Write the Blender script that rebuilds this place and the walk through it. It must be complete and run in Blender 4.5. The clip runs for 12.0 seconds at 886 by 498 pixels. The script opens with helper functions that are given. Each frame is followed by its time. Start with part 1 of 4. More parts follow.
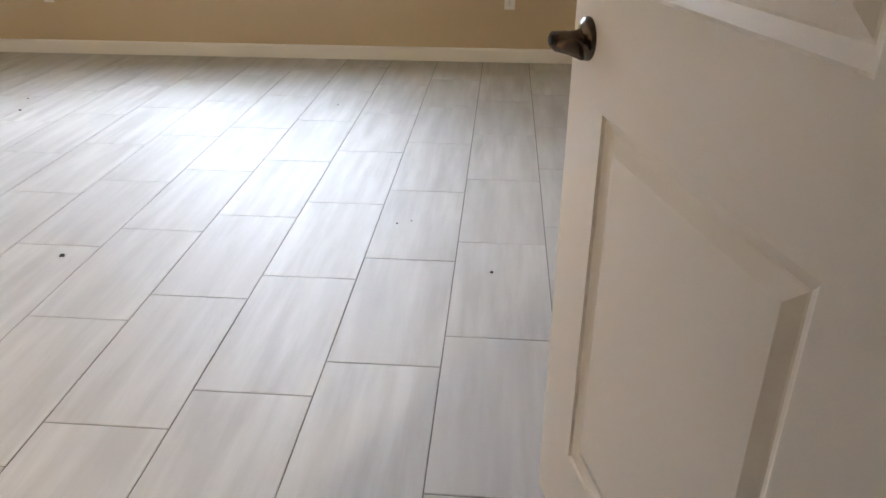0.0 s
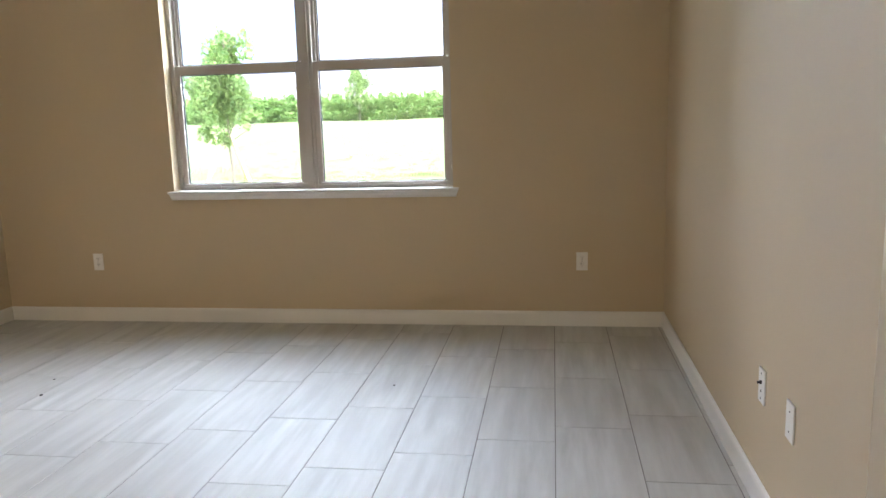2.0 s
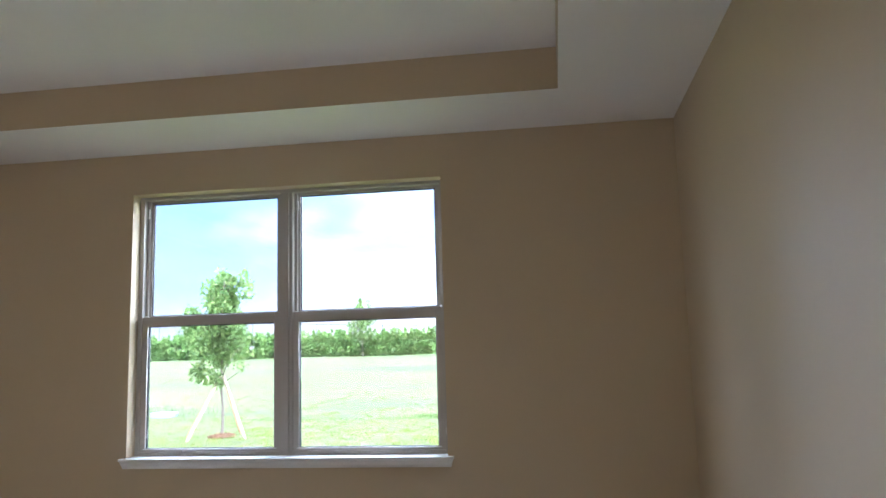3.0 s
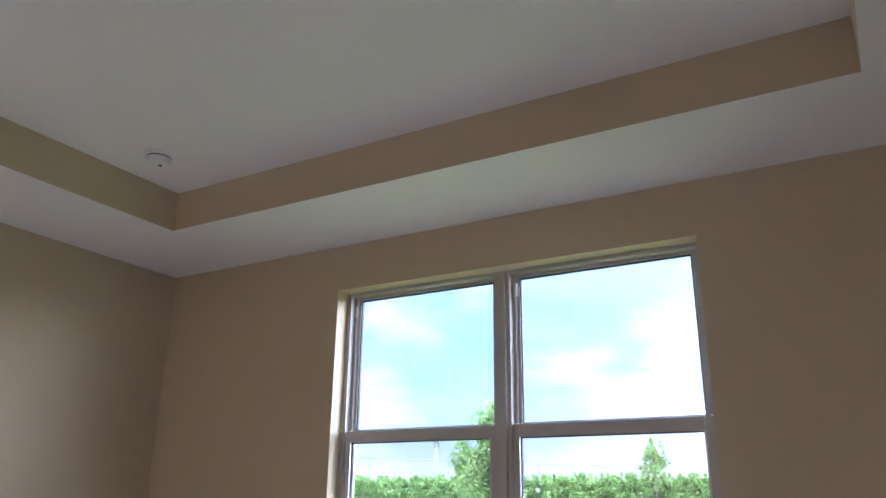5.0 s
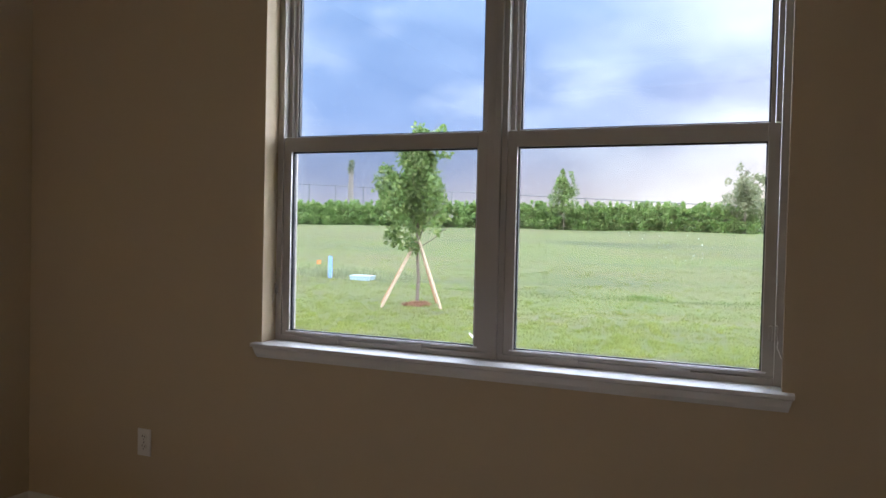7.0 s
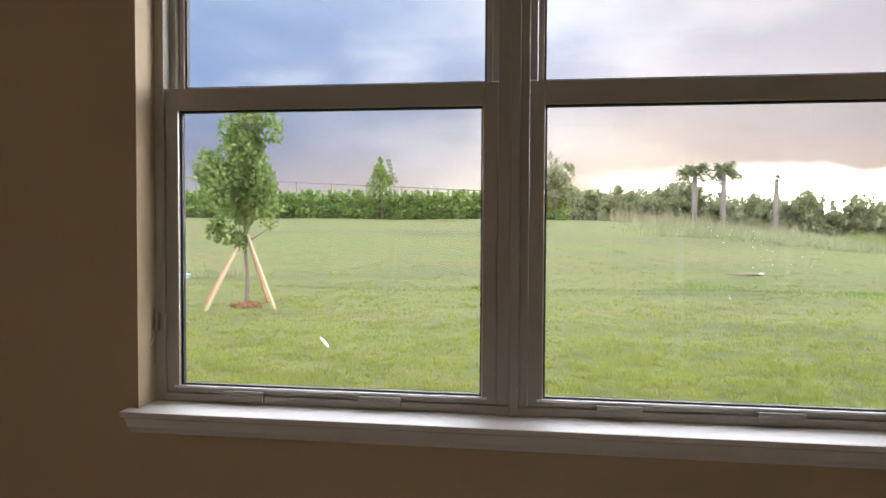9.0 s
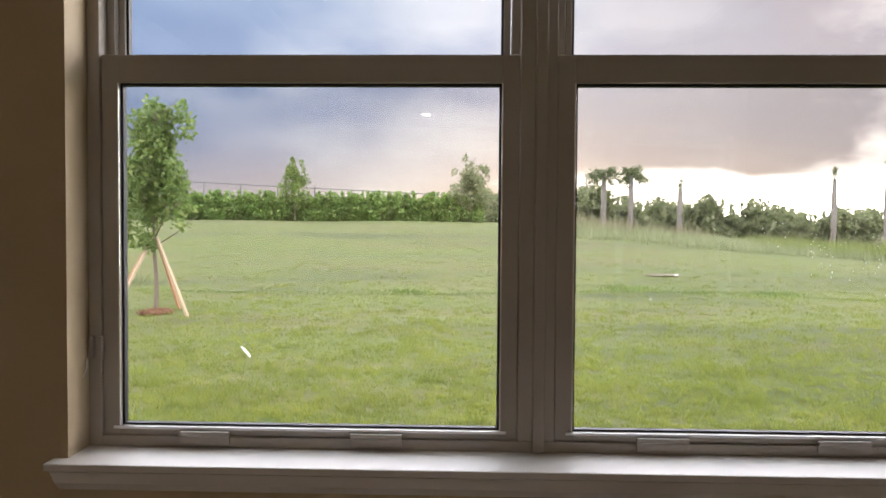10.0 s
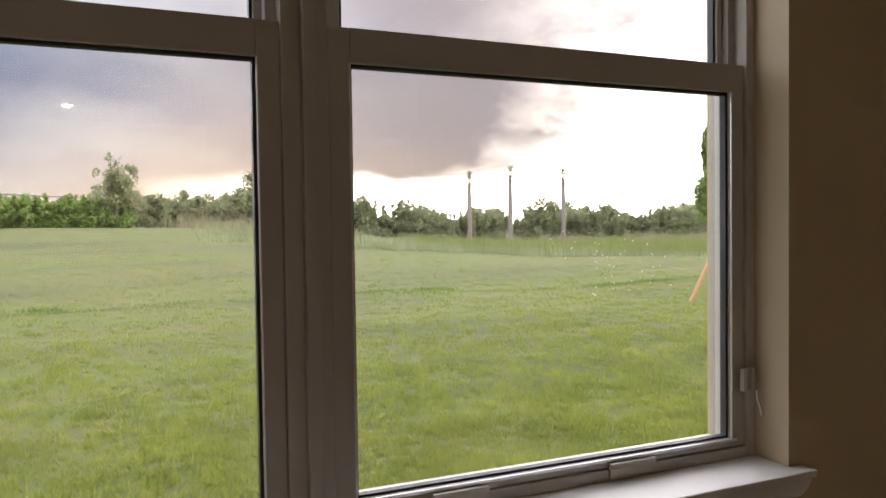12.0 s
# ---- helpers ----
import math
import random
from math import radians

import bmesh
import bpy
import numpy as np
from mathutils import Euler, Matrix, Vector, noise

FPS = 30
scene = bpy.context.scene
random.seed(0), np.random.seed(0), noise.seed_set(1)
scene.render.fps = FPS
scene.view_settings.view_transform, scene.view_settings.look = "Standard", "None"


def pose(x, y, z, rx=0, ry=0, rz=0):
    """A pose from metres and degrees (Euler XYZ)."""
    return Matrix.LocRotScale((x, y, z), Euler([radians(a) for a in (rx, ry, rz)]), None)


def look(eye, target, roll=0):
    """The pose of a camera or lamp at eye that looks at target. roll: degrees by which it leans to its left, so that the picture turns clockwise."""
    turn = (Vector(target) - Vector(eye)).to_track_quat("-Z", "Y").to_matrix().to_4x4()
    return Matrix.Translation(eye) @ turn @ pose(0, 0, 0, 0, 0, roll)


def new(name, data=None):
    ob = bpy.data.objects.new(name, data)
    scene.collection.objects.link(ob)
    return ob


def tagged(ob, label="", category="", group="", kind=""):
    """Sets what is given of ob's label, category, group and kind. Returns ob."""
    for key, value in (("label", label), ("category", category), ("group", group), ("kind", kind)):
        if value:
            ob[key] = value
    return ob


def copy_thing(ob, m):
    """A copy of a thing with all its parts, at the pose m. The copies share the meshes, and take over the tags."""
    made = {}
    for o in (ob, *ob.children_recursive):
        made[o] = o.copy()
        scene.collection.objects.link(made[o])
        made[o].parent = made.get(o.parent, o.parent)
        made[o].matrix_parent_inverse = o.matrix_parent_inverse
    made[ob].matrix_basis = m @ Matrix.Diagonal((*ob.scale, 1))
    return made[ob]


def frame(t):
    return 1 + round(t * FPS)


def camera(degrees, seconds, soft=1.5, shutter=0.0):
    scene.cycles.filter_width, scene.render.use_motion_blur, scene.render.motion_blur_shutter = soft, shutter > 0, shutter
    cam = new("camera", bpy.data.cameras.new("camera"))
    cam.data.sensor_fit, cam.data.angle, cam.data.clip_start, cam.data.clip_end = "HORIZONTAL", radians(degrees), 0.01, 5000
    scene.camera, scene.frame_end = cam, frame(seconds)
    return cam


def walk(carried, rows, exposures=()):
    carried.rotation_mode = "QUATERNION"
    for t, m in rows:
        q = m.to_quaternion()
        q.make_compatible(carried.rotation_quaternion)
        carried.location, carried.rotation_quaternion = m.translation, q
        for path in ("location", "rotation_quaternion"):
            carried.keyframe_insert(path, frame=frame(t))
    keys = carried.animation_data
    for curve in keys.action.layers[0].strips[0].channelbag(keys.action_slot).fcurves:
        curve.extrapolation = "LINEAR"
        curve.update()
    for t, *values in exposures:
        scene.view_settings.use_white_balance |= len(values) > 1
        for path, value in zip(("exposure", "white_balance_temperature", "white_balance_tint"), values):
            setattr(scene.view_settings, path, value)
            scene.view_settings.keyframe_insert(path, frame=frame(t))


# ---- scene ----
cam = camera(60.7, 12.0)
LAMP_W = 12.0
EXPOSURES = [(0.0, 3.15, 5750, 10), (2.0, 2.82, 5550, 9), (3.0, 2.35, 5000, 10), (5.0, 2.35, 4850, 18), (5.5, 2.05, 4800, 22), (6.0, 1.75, 4900, 24), (6.5, 1.5, 5100, 17), (7.0, 1.25, 5550, 15), (9.0, 1.1, 6350, 17), (10.0, 0.95, 6450, 18), (12.0, 0.75, 6650, 20)]
PATH = [
    (0, (1.707, -5.303, 1.217), (1.569, -3.524, 0.314), 0.2),
    (0.5, (1.666, -5.269, 1.212), (1.488, -3.494, 0.308), -0.1),
    (1, (1.632, -5.092, 1.241), (1.393, -3.216, 0.591), -1.5),
    (1.5, (1.608, -4.886, 1.271), (1.328, -2.966, 0.786), -1.5),
    (2, (1.566, -4.665, 1.285), (1.277, -2.714, 0.953), -1.6),
    (2.5, (1.544, -4.38, 1.368), (1.239, -2.405, 1.298), -1.6),
    (3, (1.554, -4.107, 1.416), (1.268, -2.147, 1.692), -1.6),
    (3.2, (1.589, -3.988, 1.413), (1.293, -2.046, 1.792), -1.4),
    (4.8, (1.558, -3.105, 1.303), (0.733, -1.417, 1.99), 0.4),
    (5, (1.525, -3.071, 1.34), (0.572, -1.433, 1.979), 0.7),
    (5.5, (1.388, -2.951, 1.429), (0.065, -1.518, 1.868), 0.6),
    (6, (1.216, -2.753, 1.375), (-0.147, -1.306, 1.6), 0.3),
    (6.5, (1.093, -2.613, 1.329), (-0.005, -0.942, 1.35), 0.9),
    (7, (0.896, -2.426, 1.334), (0.11, -0.588, 1.283), 1.3),
    (7.2, (0.751, -2.361, 1.376), (0.121, -0.466, 1.272), 0.5),
    (8.8, (0.195, -1.789, 1.345), (-0.13, 0.183, 1.269), 0.3),
    (9, (0.122, -1.732, 1.347), (-0.174, 0.245, 1.275), 0.3),
    (9.5, (-0.049, -1.617, 1.347), (-0.248, 0.372, 1.278), 0.4),
    (10, (-0.126, -1.443, 1.342), (-0.186, 0.555, 1.277), 0.4),
    (10.5, (-0.152, -1.238, 1.348), (0.037, 0.752, 1.283), 0.2),
    (11, (-0.179, -1.149, 1.354), (0.366, 0.774, 1.293), -0.3),
    (11.5, (-0.226, -1.102, 1.364), (0.576, 0.729, 1.304), -0.6),
    (12, (-0.267, -1.079, 1.366), (0.542, 0.749, 1.303), -0.8),
]
walk(cam, [(t, look(eye, target, roll)) for t, eye, target, roll in PATH], EXPOSURES)

# ---------------------------------------------------------------- light
SUN_AZ, SUN_EL = 6.0, 10.0      # degrees right of straight ahead, above the horizon
sun_data = bpy.data.lights.new("sun", "SUN")
sun_data.energy, sun_data.angle, sun_data.color = 5.0, radians(92), (0.97, 0.97, 1.0)
sun = new("sun", sun_data)
_d = Vector((math.sin(radians(SUN_AZ)) * math.cos(radians(SUN_EL)), math.cos(radians(SUN_AZ)) * math.cos(radians(SUN_EL)), math.sin(radians(SUN_EL))))
sun.matrix_world = look(_d * 200 + Vector((0, 0, 5)), (0, 0, 5))

world = bpy.data.worlds.new("evening_sky")
scene.world = world
world.use_nodes = True


class Nodes:
    """A short way to lay nodes into a tree."""

    def __init__(self, tree):
        self.tree = tree
        tree.nodes.clear()

    def add(self, kind, props=None, **inputs):
        n = self.tree.nodes.new(kind)
        for k, v in (props or {}).items():
            setattr(n, k, v)
        for k, v in inputs.items():
            self.put(n, k.replace("_", " "), v)
        return n

    def put(self, n, key, v):
        sock = n.inputs[int(key[1:])] if key[0] == "i" and key[1:].isdigit() else n.inputs[key]
        if isinstance(v, bpy.types.NodeSocket):
            self.tree.links.new(v, sock)
        else:
            sock.default_value = v

    def math(self, op, a, b=0.0, clamp=False):
        return self.add("ShaderNodeMath", {"operation": op, "use_clamp": clamp}, i0=a, i1=b).outputs[0]

    def mix(self, fac, a, b, blend="MIX"):
        n = self.tree.nodes.new("ShaderNodeMix")
        n.data_type, n.blend_type = "RGBA", blend
        for sock, v in ((n.inputs[0], fac), (n.inputs[6], a), (n.inputs[7], b)):
            if isinstance(v, bpy.types.NodeSocket):
                self.tree.links.new(v, sock)
            else:
                sock.default_value = v if not isinstance(v, tuple) or len(v) == 4 else (*v, 1)
        return n.outputs[2]

    def ramp(self, fac, *stops):
        n = self.tree.nodes.new("ShaderNodeValToRGB")
        self.tree.links.new(fac, n.inputs[0])
        while len(n.color_ramp.elements) < len(stops):
            n.color_ramp.elements.new(0.5)
        for e, (p, c) in zip(n.color_ramp.elements, stops):
            e.position = p
            e.color = (*c, 1) if isinstance(c, tuple) else (c, c, c, 1)
        return n.outputs[0]

    def noise(self, vec, scale, detail=3.0, rough=0.5):
        return self.add("ShaderNodeTexNoise", None, Vector=vec, Scale=scale, Detail=detail, Roughness=rough).outputs["Fac"]

    def mapping(self, vec, scale=(1, 1, 1), loc=(0, 0, 0)):
        return self.add("ShaderNodeMapping", None, Vector=vec, Scale=scale, Location=loc).outputs[0]


w = Nodes(world.node_tree)
sky = w.add("ShaderNodeTexSky", {"sky_type": "NISHITA", "sun_disc": False, "sun_elevation": radians(SUN_EL), "sun_rotation": radians(SUN_AZ)})
way = w.add("ShaderNodeTexCoord").outputs["Generated"]
xyz = w.add("ShaderNodeSeparateXYZ", None, Vector=way)
up = xyz.outputs["Z"]
# storm cloud: dark blue-grey sheets under a bright veil, torn open low in the west where the sun sets
veil = w.ramp(up, (0.0, (0.66, 0.60, 0.62)), (0.06, (0.52, 0.52, 0.64)), (0.14, (0.34, 0.45, 0.70)), (0.30, (0.40, 0.54, 0.76)), (0.50, (0.62, 0.70, 0.80)), (0.62, (1.1, 1.2, 1.35)), (1.0, (2.0, 2.15, 2.3)))
wide = w.mapping(way, (1.6, 1.6, 5.5), (0.35, 0.2, 0.12))
lumps = w.noise(wide, 1.5, 6.0, 0.55)
dark = w.ramp(lumps, (0.40, 0.0), (0.62, 1.0))
band = w.ramp(up, (0.02, 0.0), (0.09, 1.0), (0.28, 0.85), (0.55, 0.15))
dark = w.math("MULTIPLY", dark, band)
clouds = w.mix(w.math("MULTIPLY", dark, 0.68), veil, (0.14, 0.25, 0.50))
puffs = w.noise(w.mapping(way, (1, 1, 2.2), (0.1, 0.4, 0.0)), 3.4, 6.0, 0.5)
clouds = w.mix(w.math("MULTIPLY", w.ramp(puffs, (0.47, 0.0), (0.66, 1.0)), 0.7), clouds, (0.95, 1.0, 1.06))
# low in the west a bank of mauve cloud ends in a torn edge, with clear bright sky under and beyond it
torn = w.math("SUBTRACT", w.noise(w.mapping(way, (1, 1, 2.0), (0.0, 0.15, 0.3)), 5.0, 7.0, 0.6), 0.5)
bearing = w.math("ADD", w.math("ARCTAN2", xyz.outputs["X"], xyz.outputs["Y"]), w.math("MULTIPLY", torn, 0.34))
height = w.math("ADD", up, w.math("MULTIPLY", torn, 0.05))
clouds = w.mix(w.ramp(bearing, (0.0, 0.0), (0.42, 0.85)), clouds, (0.64, 0.55, 0.54))
under = w.math("MULTIPLY", w.ramp(height, (0.045, 1.0), (0.072, 0.0)), w.ramp(bearing, (0.05, 0.0), (0.42, 1.0)))
beyond = w.math("MULTIPLY", w.ramp(bearing, (0.44, 0.0), (0.52, 0.25), (0.66, 1.0)), w.ramp(height, (0.09, 1.0), (0.17, 0.32), (0.26, 0.14), (0.6, 0.1)))
open_sky = w.math("MULTIPLY", w.math("MAXIMUM", under, beyond), w.ramp(w.math("MULTIPLY", bearing, 0.5), (0.55, 1.0), (0.85, 0.0)))
scud = w.math("MULTIPLY", w.ramp(w.noise(w.mapping(way, (1, 1, 1.8), (0.7, 0.1, 0.2)), 4.2, 6.0, 0.55), (0.48, 0.0), (0.60, 0.93)), w.ramp(up, (0.075, 0.0), (0.12, 1.0)))
open_sky = w.math("MULTIPLY", open_sky, w.math("SUBTRACT", 1.0, scud))
clouds = w.mix(open_sky, clouds, (13.0, 11.6, 9.8))
# away from the storm ahead the cloud is thin and bright
away = w.ramp(w.math("SUBTRACT", 0.5, w.math("MULTIPLY", xyz.outputs["Y"], 0.5)), (0.125, 0.0), (0.55, 1.0))
clouds = w.mix(away, clouds, (5.6, 5.65, 5.7), "LIGHTEN")
mixed = w.mix(0.12, clouds, w.mix(1.0, sky.outputs[0], (0.1, 0.1, 0.1), "MULTIPLY"))
bg = w.add("ShaderNodeBackground", None, Color=mixed, Strength=0.56)
w.add("ShaderNodeOutputWorld", None, Surface=bg.outputs[0])


# ---------------------------------------------------------------- materials
def material(name, rough=0.6, metal=0.0):
    m = bpy.data.materials.new(name)
    m.use_nodes = True
    n = Nodes(m.node_tree)
    bsdf = n.add("ShaderNodeBsdfPrincipled", None, Roughness=rough, Metallic=metal)
    n.add("ShaderNodeOutputMaterial", None, Surface=bsdf.outputs[0])
    return m, n, bsdf


def plain(name, colour, rough=0.5, metal=0.0, grain=0.08, scale=30.0, bump=0.0, stain=0.06):
    """A surface with fine grain and broad, faint staining."""
    m, n, bsdf = material(name, rough, metal)
    obj = n.add("ShaderNodeTexCoord").outputs["Object"]
    fine, broad = n.noise(obj, scale, 4.0), n.noise(obj, 1.7, 3.0)
    lo = tuple(c * (1 - grain) for c in colour)
    hi = tuple(min(1, c * (1 + grain)) for c in colour)
    c = n.mix(fine, lo, hi)
    c = n.mix(n.math("MULTIPLY", n.ramp(broad, (0.45, 0.0), (0.75, 1.0)), stain * 4), c, tuple(v * 0.86 for v in colour))
    n.put(bsdf, "Base Color", c)
    n.put(bsdf, "Roughness", n.math("ADD", n.math("MULTIPLY", broad, 0.12), rough - 0.06))
    if bump:
        b = n.add("ShaderNodeBump", None, Strength=bump, Distance=0.002, Height=fine)
        n.put(bsdf, "Normal", b.outputs[0])
    return m


WALL = plain("tan_wall_paint", (0.56, 0.45, 0.295), 0.62, 0, 0.02, 260, 0.25, 0.02)
CEIL = plain("ceiling_paint", (0.84, 0.79, 0.73), 0.75, 0, 0.02, 200, 0.3, 0.02)
TRIM = plain("white_trim_paint", (0.78, 0.76, 0.73), 0.5, 0, 0.015, 60, 0.05, 0.02)
DOORP = plain("door_paint", (0.86, 0.79, 0.69), 0.40, 0, 0.015, 300, 0.12, 0.02)
# white frames, greyed in the colour for the shade on their room side
VINYL = plain("backlit_white_aluminium", (0.47, 0.44, 0.40), 0.4, 0, 0.02, 40, 0.0, 0.03)
BRIGHT = plain("bare_aluminium_and_glint", (0.85, 0.86, 0.88), 0.3, 0.7, 0.03, 50)
GASKET = plain("black_gasket", (0.02, 0.02, 0.022), 0.6)
PLASTIC = plain("white_plastic", (0.82, 0.80, 0.77), 0.35, 0, 0.01, 40)
DARK = plain("dark_slot", (0.03, 0.028, 0.025), 0.6)
BRONZE = plain("dark_nickel", (0.115, 0.09, 0.072), 0.24, 1.0, 0.08, 80)
GROUT = plain("grey_grout", (0.20, 0.19, 0.18), 0.85, 0, 0.12, 120, 0.3)
STUCCO = plain("house_stucco", (0.55, 0.50, 0.43), 0.85, 0, 0.05, 90, 0.5)
STAKE = plain("pale_pine", (0.46, 0.34, 0.23), 0.75, 0, 0.15, 25, 0.3)
REDSTAKE = plain("reddish_pine", (0.42, 0.22, 0.12), 0.75, 0, 0.15, 25, 0.3)
BARK = plain("grey_bark", (0.17, 0.13, 0.10), 0.9, 0, 0.3, 30, 0.8)
PALMBARK = plain("palm_trunk_fibre", (0.20, 0.175, 0.155), 0.9, 0, 0.3, 14, 0.9)
MULCH = plain("red_mulch", (0.27, 0.14, 0.08), 0.95, 0, 0.4, 30, 1.0)
SOIL = plain("bare_soil", (0.13, 0.10, 0.06), 0.95, 0, 0.3, 20, 1.0)
STEEL = plain("galvanised_steel", (0.15, 0.155, 0.16), 0.5, 0.4, 0.08, 20)
BLUE = plain("pale_blue_plastic", (0.22, 0.36, 0.75), 0.45)
LID = plain("pale_utility_lid", (0.34, 0.44, 0.47), 0.55)
ORANGE = plain("orange_flag", (0.85, 0.24, 0.06), 0.6)
PAPER = plain("white_litter", (0.85, 0.85, 0.83), 0.6)


def foliage(name, a, b, c, through_light=0.5):
    """Leaves: each its own shade, a little light through them."""
    m, n, bsdf = material(name, 0.55)
    isl = n.add("ShaderNodeNewGeometry").outputs["Random Per Island"]
    obj = n.add("ShaderNodeTexCoord").outputs["Object"]
    col = n.ramp(isl, (0.0, a), (0.55, b), (1.0, c))
    col = n.mix(n.ramp(n.noise(obj, 1.3), (0.4, 0.0), (0.7, 0.5)), col, tuple(v * 0.7 for v in a))
    n.put(bsdf, "Base Color", col)
    trans = n.add("ShaderNodeBsdfTranslucent", None, Color=col)
    out = n.tree.nodes["Material Output"]
    mixed_leaf = n.add("ShaderNodeMixShader", None, i0=through_light, i1=bsdf.outputs[0], i2=trans.outputs[0])
    n.put(out, "Surface", mixed_leaf.outputs[0])
    return m


LEAF = foliage("oak_leaves", (0.086, 0.152, 0.036), (0.185, 0.271, 0.066), (0.317, 0.370, 0.125))
HEDGELEAF = foliage("hedge_leaves", (0.099, 0.191, 0.040), (0.205, 0.330, 0.073), (0.343, 0.422, 0.132), 0.5)
SCRUB = foliage("scrub_leaves", (0.155, 0.185, 0.095), (0.27, 0.30, 0.15), (0.40, 0.40, 0.24), 0.6)
STRAW = foliage("dry_grass_stalks", (0.172, 0.158, 0.086), (0.264, 0.238, 0.139), (0.343, 0.297, 0.205), 0.5)
FROND = foliage("palm_fronds", (0.074, 0.106, 0.042), (0.127, 0.164, 0.063), (0.201, 0.201, 0.106))
BLADE = foliage("lawn_blades", (0.115, 0.175, 0.020), (0.250, 0.290, 0.040), (0.410, 0.395, 0.095))
REED = foliage("tall_grass_blades", (0.115, 0.165, 0.035), (0.185, 0.235, 0.055), (0.265, 0.280, 0.085))

# lawn: mown turf with paler, drier and darker patches
LAWN, n, bsdf = material("lawn", 0.95)
obj = n.add("ShaderNodeTexCoord").outputs["Object"]
c = n.mix(n.ramp(n.noise(obj, 9, 6, 0.75), (0.38, 0.0), (0.62, 1.0)), (0.058, 0.098, 0.010), (0.117, 0.124, 0.021))
c = n.mix(n.ramp(n.noise(n.mapping(obj, (0.35, 1.6, 1)), 0.5, 5, 0.6), (0.42, 0.0), (0.66, 0.75)), c, (0.119, 0.104, 0.035))
c = n.mix(n.ramp(n.noise(n.mapping(obj, (0.25, 1.0, 1), (7, 3, 0)), 0.42, 4, 0.6), (0.55, 0.0), (0.68, 0.6)), c, (0.031, 0.050, 0.009))
c = n.mix(n.ramp(n.noise(n.mapping(obj, (0.10, 0.62, 1), (2, 11, 0)), 1.0, 7, 0.72), (0.52, 0.0), (0.60, 0.75)), c, (0.037, 0.054, 0.010))
c = n.mix(n.ramp(n.noise(n.mapping(obj, (0.8, 1.3, 1), (5, 1, 0)), 1.6, 5, 0.65), (0.60, 0.0), (0.70, 0.8)), c, (0.150, 0.122, 0.048))
n.put(bsdf, "Base Color", c)
n.put(bsdf, "Normal", n.add("ShaderNodeBump", None, Strength=0.8, Distance=0.04, Height=n.noise(obj, 25, 5, 0.7)).outputs[0])

# floor tile: pale grey porcelain with soft streaks along its length
TILE, n, bsdf = material("grey_streaked_porcelain", 0.34)
obj = n.add("ShaderNodeTexCoord").outputs["Object"]
rnd = n.add("ShaderNodeObjectInfo").outputs["Random"]
shift = n.add("ShaderNodeCombineXYZ", None, X=n.math("MULTIPLY", rnd, 37.0), Y=n.math("MULTIPLY", rnd, 91.0))
moved = n.add("ShaderNodeVectorMath", {"operation": "ADD"}, i0=obj, i1=shift.outputs[0]).outputs[0]
streak = n.noise(n.mapping(moved, (9, 0.9, 1)), 1.6, 5, 0.55)
cloudy = n.noise(n.mapping(moved, (2.4, 1.2, 1)), 2.0, 3, 0.5)
c = n.mix(n.ramp(streak, (0.38, 0.0), (0.66, 1.0)), (0.46, 0.45, 0.435), (0.62, 0.61, 0.595))
c = n.mix(n.ramp(cloudy, (0.35, 0.0), (0.7, 0.55)), c, (0.57, 0.56, 0.54))
c = n.mix(n.math("MULTIPLY", rnd, 0.28), c, (0.48, 0.47, 0.455))
n.put(bsdf, "Base Color", c)
n.put(bsdf, "Roughness", n.math("ADD", 0.46, n.math("MULTIPLY", cloudy, 0.16)))
n.put(bsdf, "Normal", n.add("ShaderNodeBump", None, Strength=0.05, Distance=0.002, Height=n.noise(moved, 160, 3)).outputs[0])

# glass: clear, with the gloss of a pane
GLASS = bpy.data.materials.new("window_glass")
GLASS.use_nodes = True
n = Nodes(GLASS.node_tree)
gloss = n.add("ShaderNodeBsdfGlossy", None, Roughness=0.0)
clear = n.add("ShaderNodeBsdfTransparent", None, Color=(0.96, 0.98, 0.98, 1))
face = n.add("ShaderNodeLayerWeight", None, Blend=0.5).outputs["Facing"]
fres = n.math("ADD", 0.04, n.math("MULTIPLY", 0.9, n.math("POWER", face, 5.0)))
n.add("ShaderNodeOutputMaterial", None, Surface=n.add("ShaderNodeMixShader", None, i0=fres, i1=clear.outputs[0], i2=gloss.outputs[0]).outputs[0])

# insect screen: fine dark weave, mostly holes
SCREEN = bpy.data.materials.new("insect_screen")
SCREEN.use_nodes = True
n = Nodes(SCREEN.node_tree)
obj = n.add("ShaderNodeTexCoord").outputs["Object"]
clear = n.add("ShaderNodeBsdfTransparent")
thread = n.add("ShaderNodeBsdfDiffuse", None, Color=(0.10, 0.10, 0.10, 1))
lines = n.math("MAXIMUM", n.add("ShaderNodeTexWave", {"bands_direction": "X"}, Vector=obj, Scale=160.0).outputs["Fac"], n.add("ShaderNodeTexWave", {"bands_direction": "Z"}, Vector=obj, Scale=160.0).outputs["Fac"])
n.add("ShaderNodeOutputMaterial", None, Surface=n.add("ShaderNodeMixShader", None, i0=n.ramp(lines, (0.75, 0.08), (1.0, 0.20)), i1=clear.outputs[0], i2=thread.outputs[0]).outputs[0])

GLOW = bpy.data.materials.new("lamp_diffuser")
GLOW.use_nodes = True
n = Nodes(GLOW.node_tree)
n.add("ShaderNodeOutputMaterial", None, Surface=n.add("ShaderNodeEmission", None, Color=(1.0, 0.86, 0.66, 1), Strength=18.0).outputs[0])


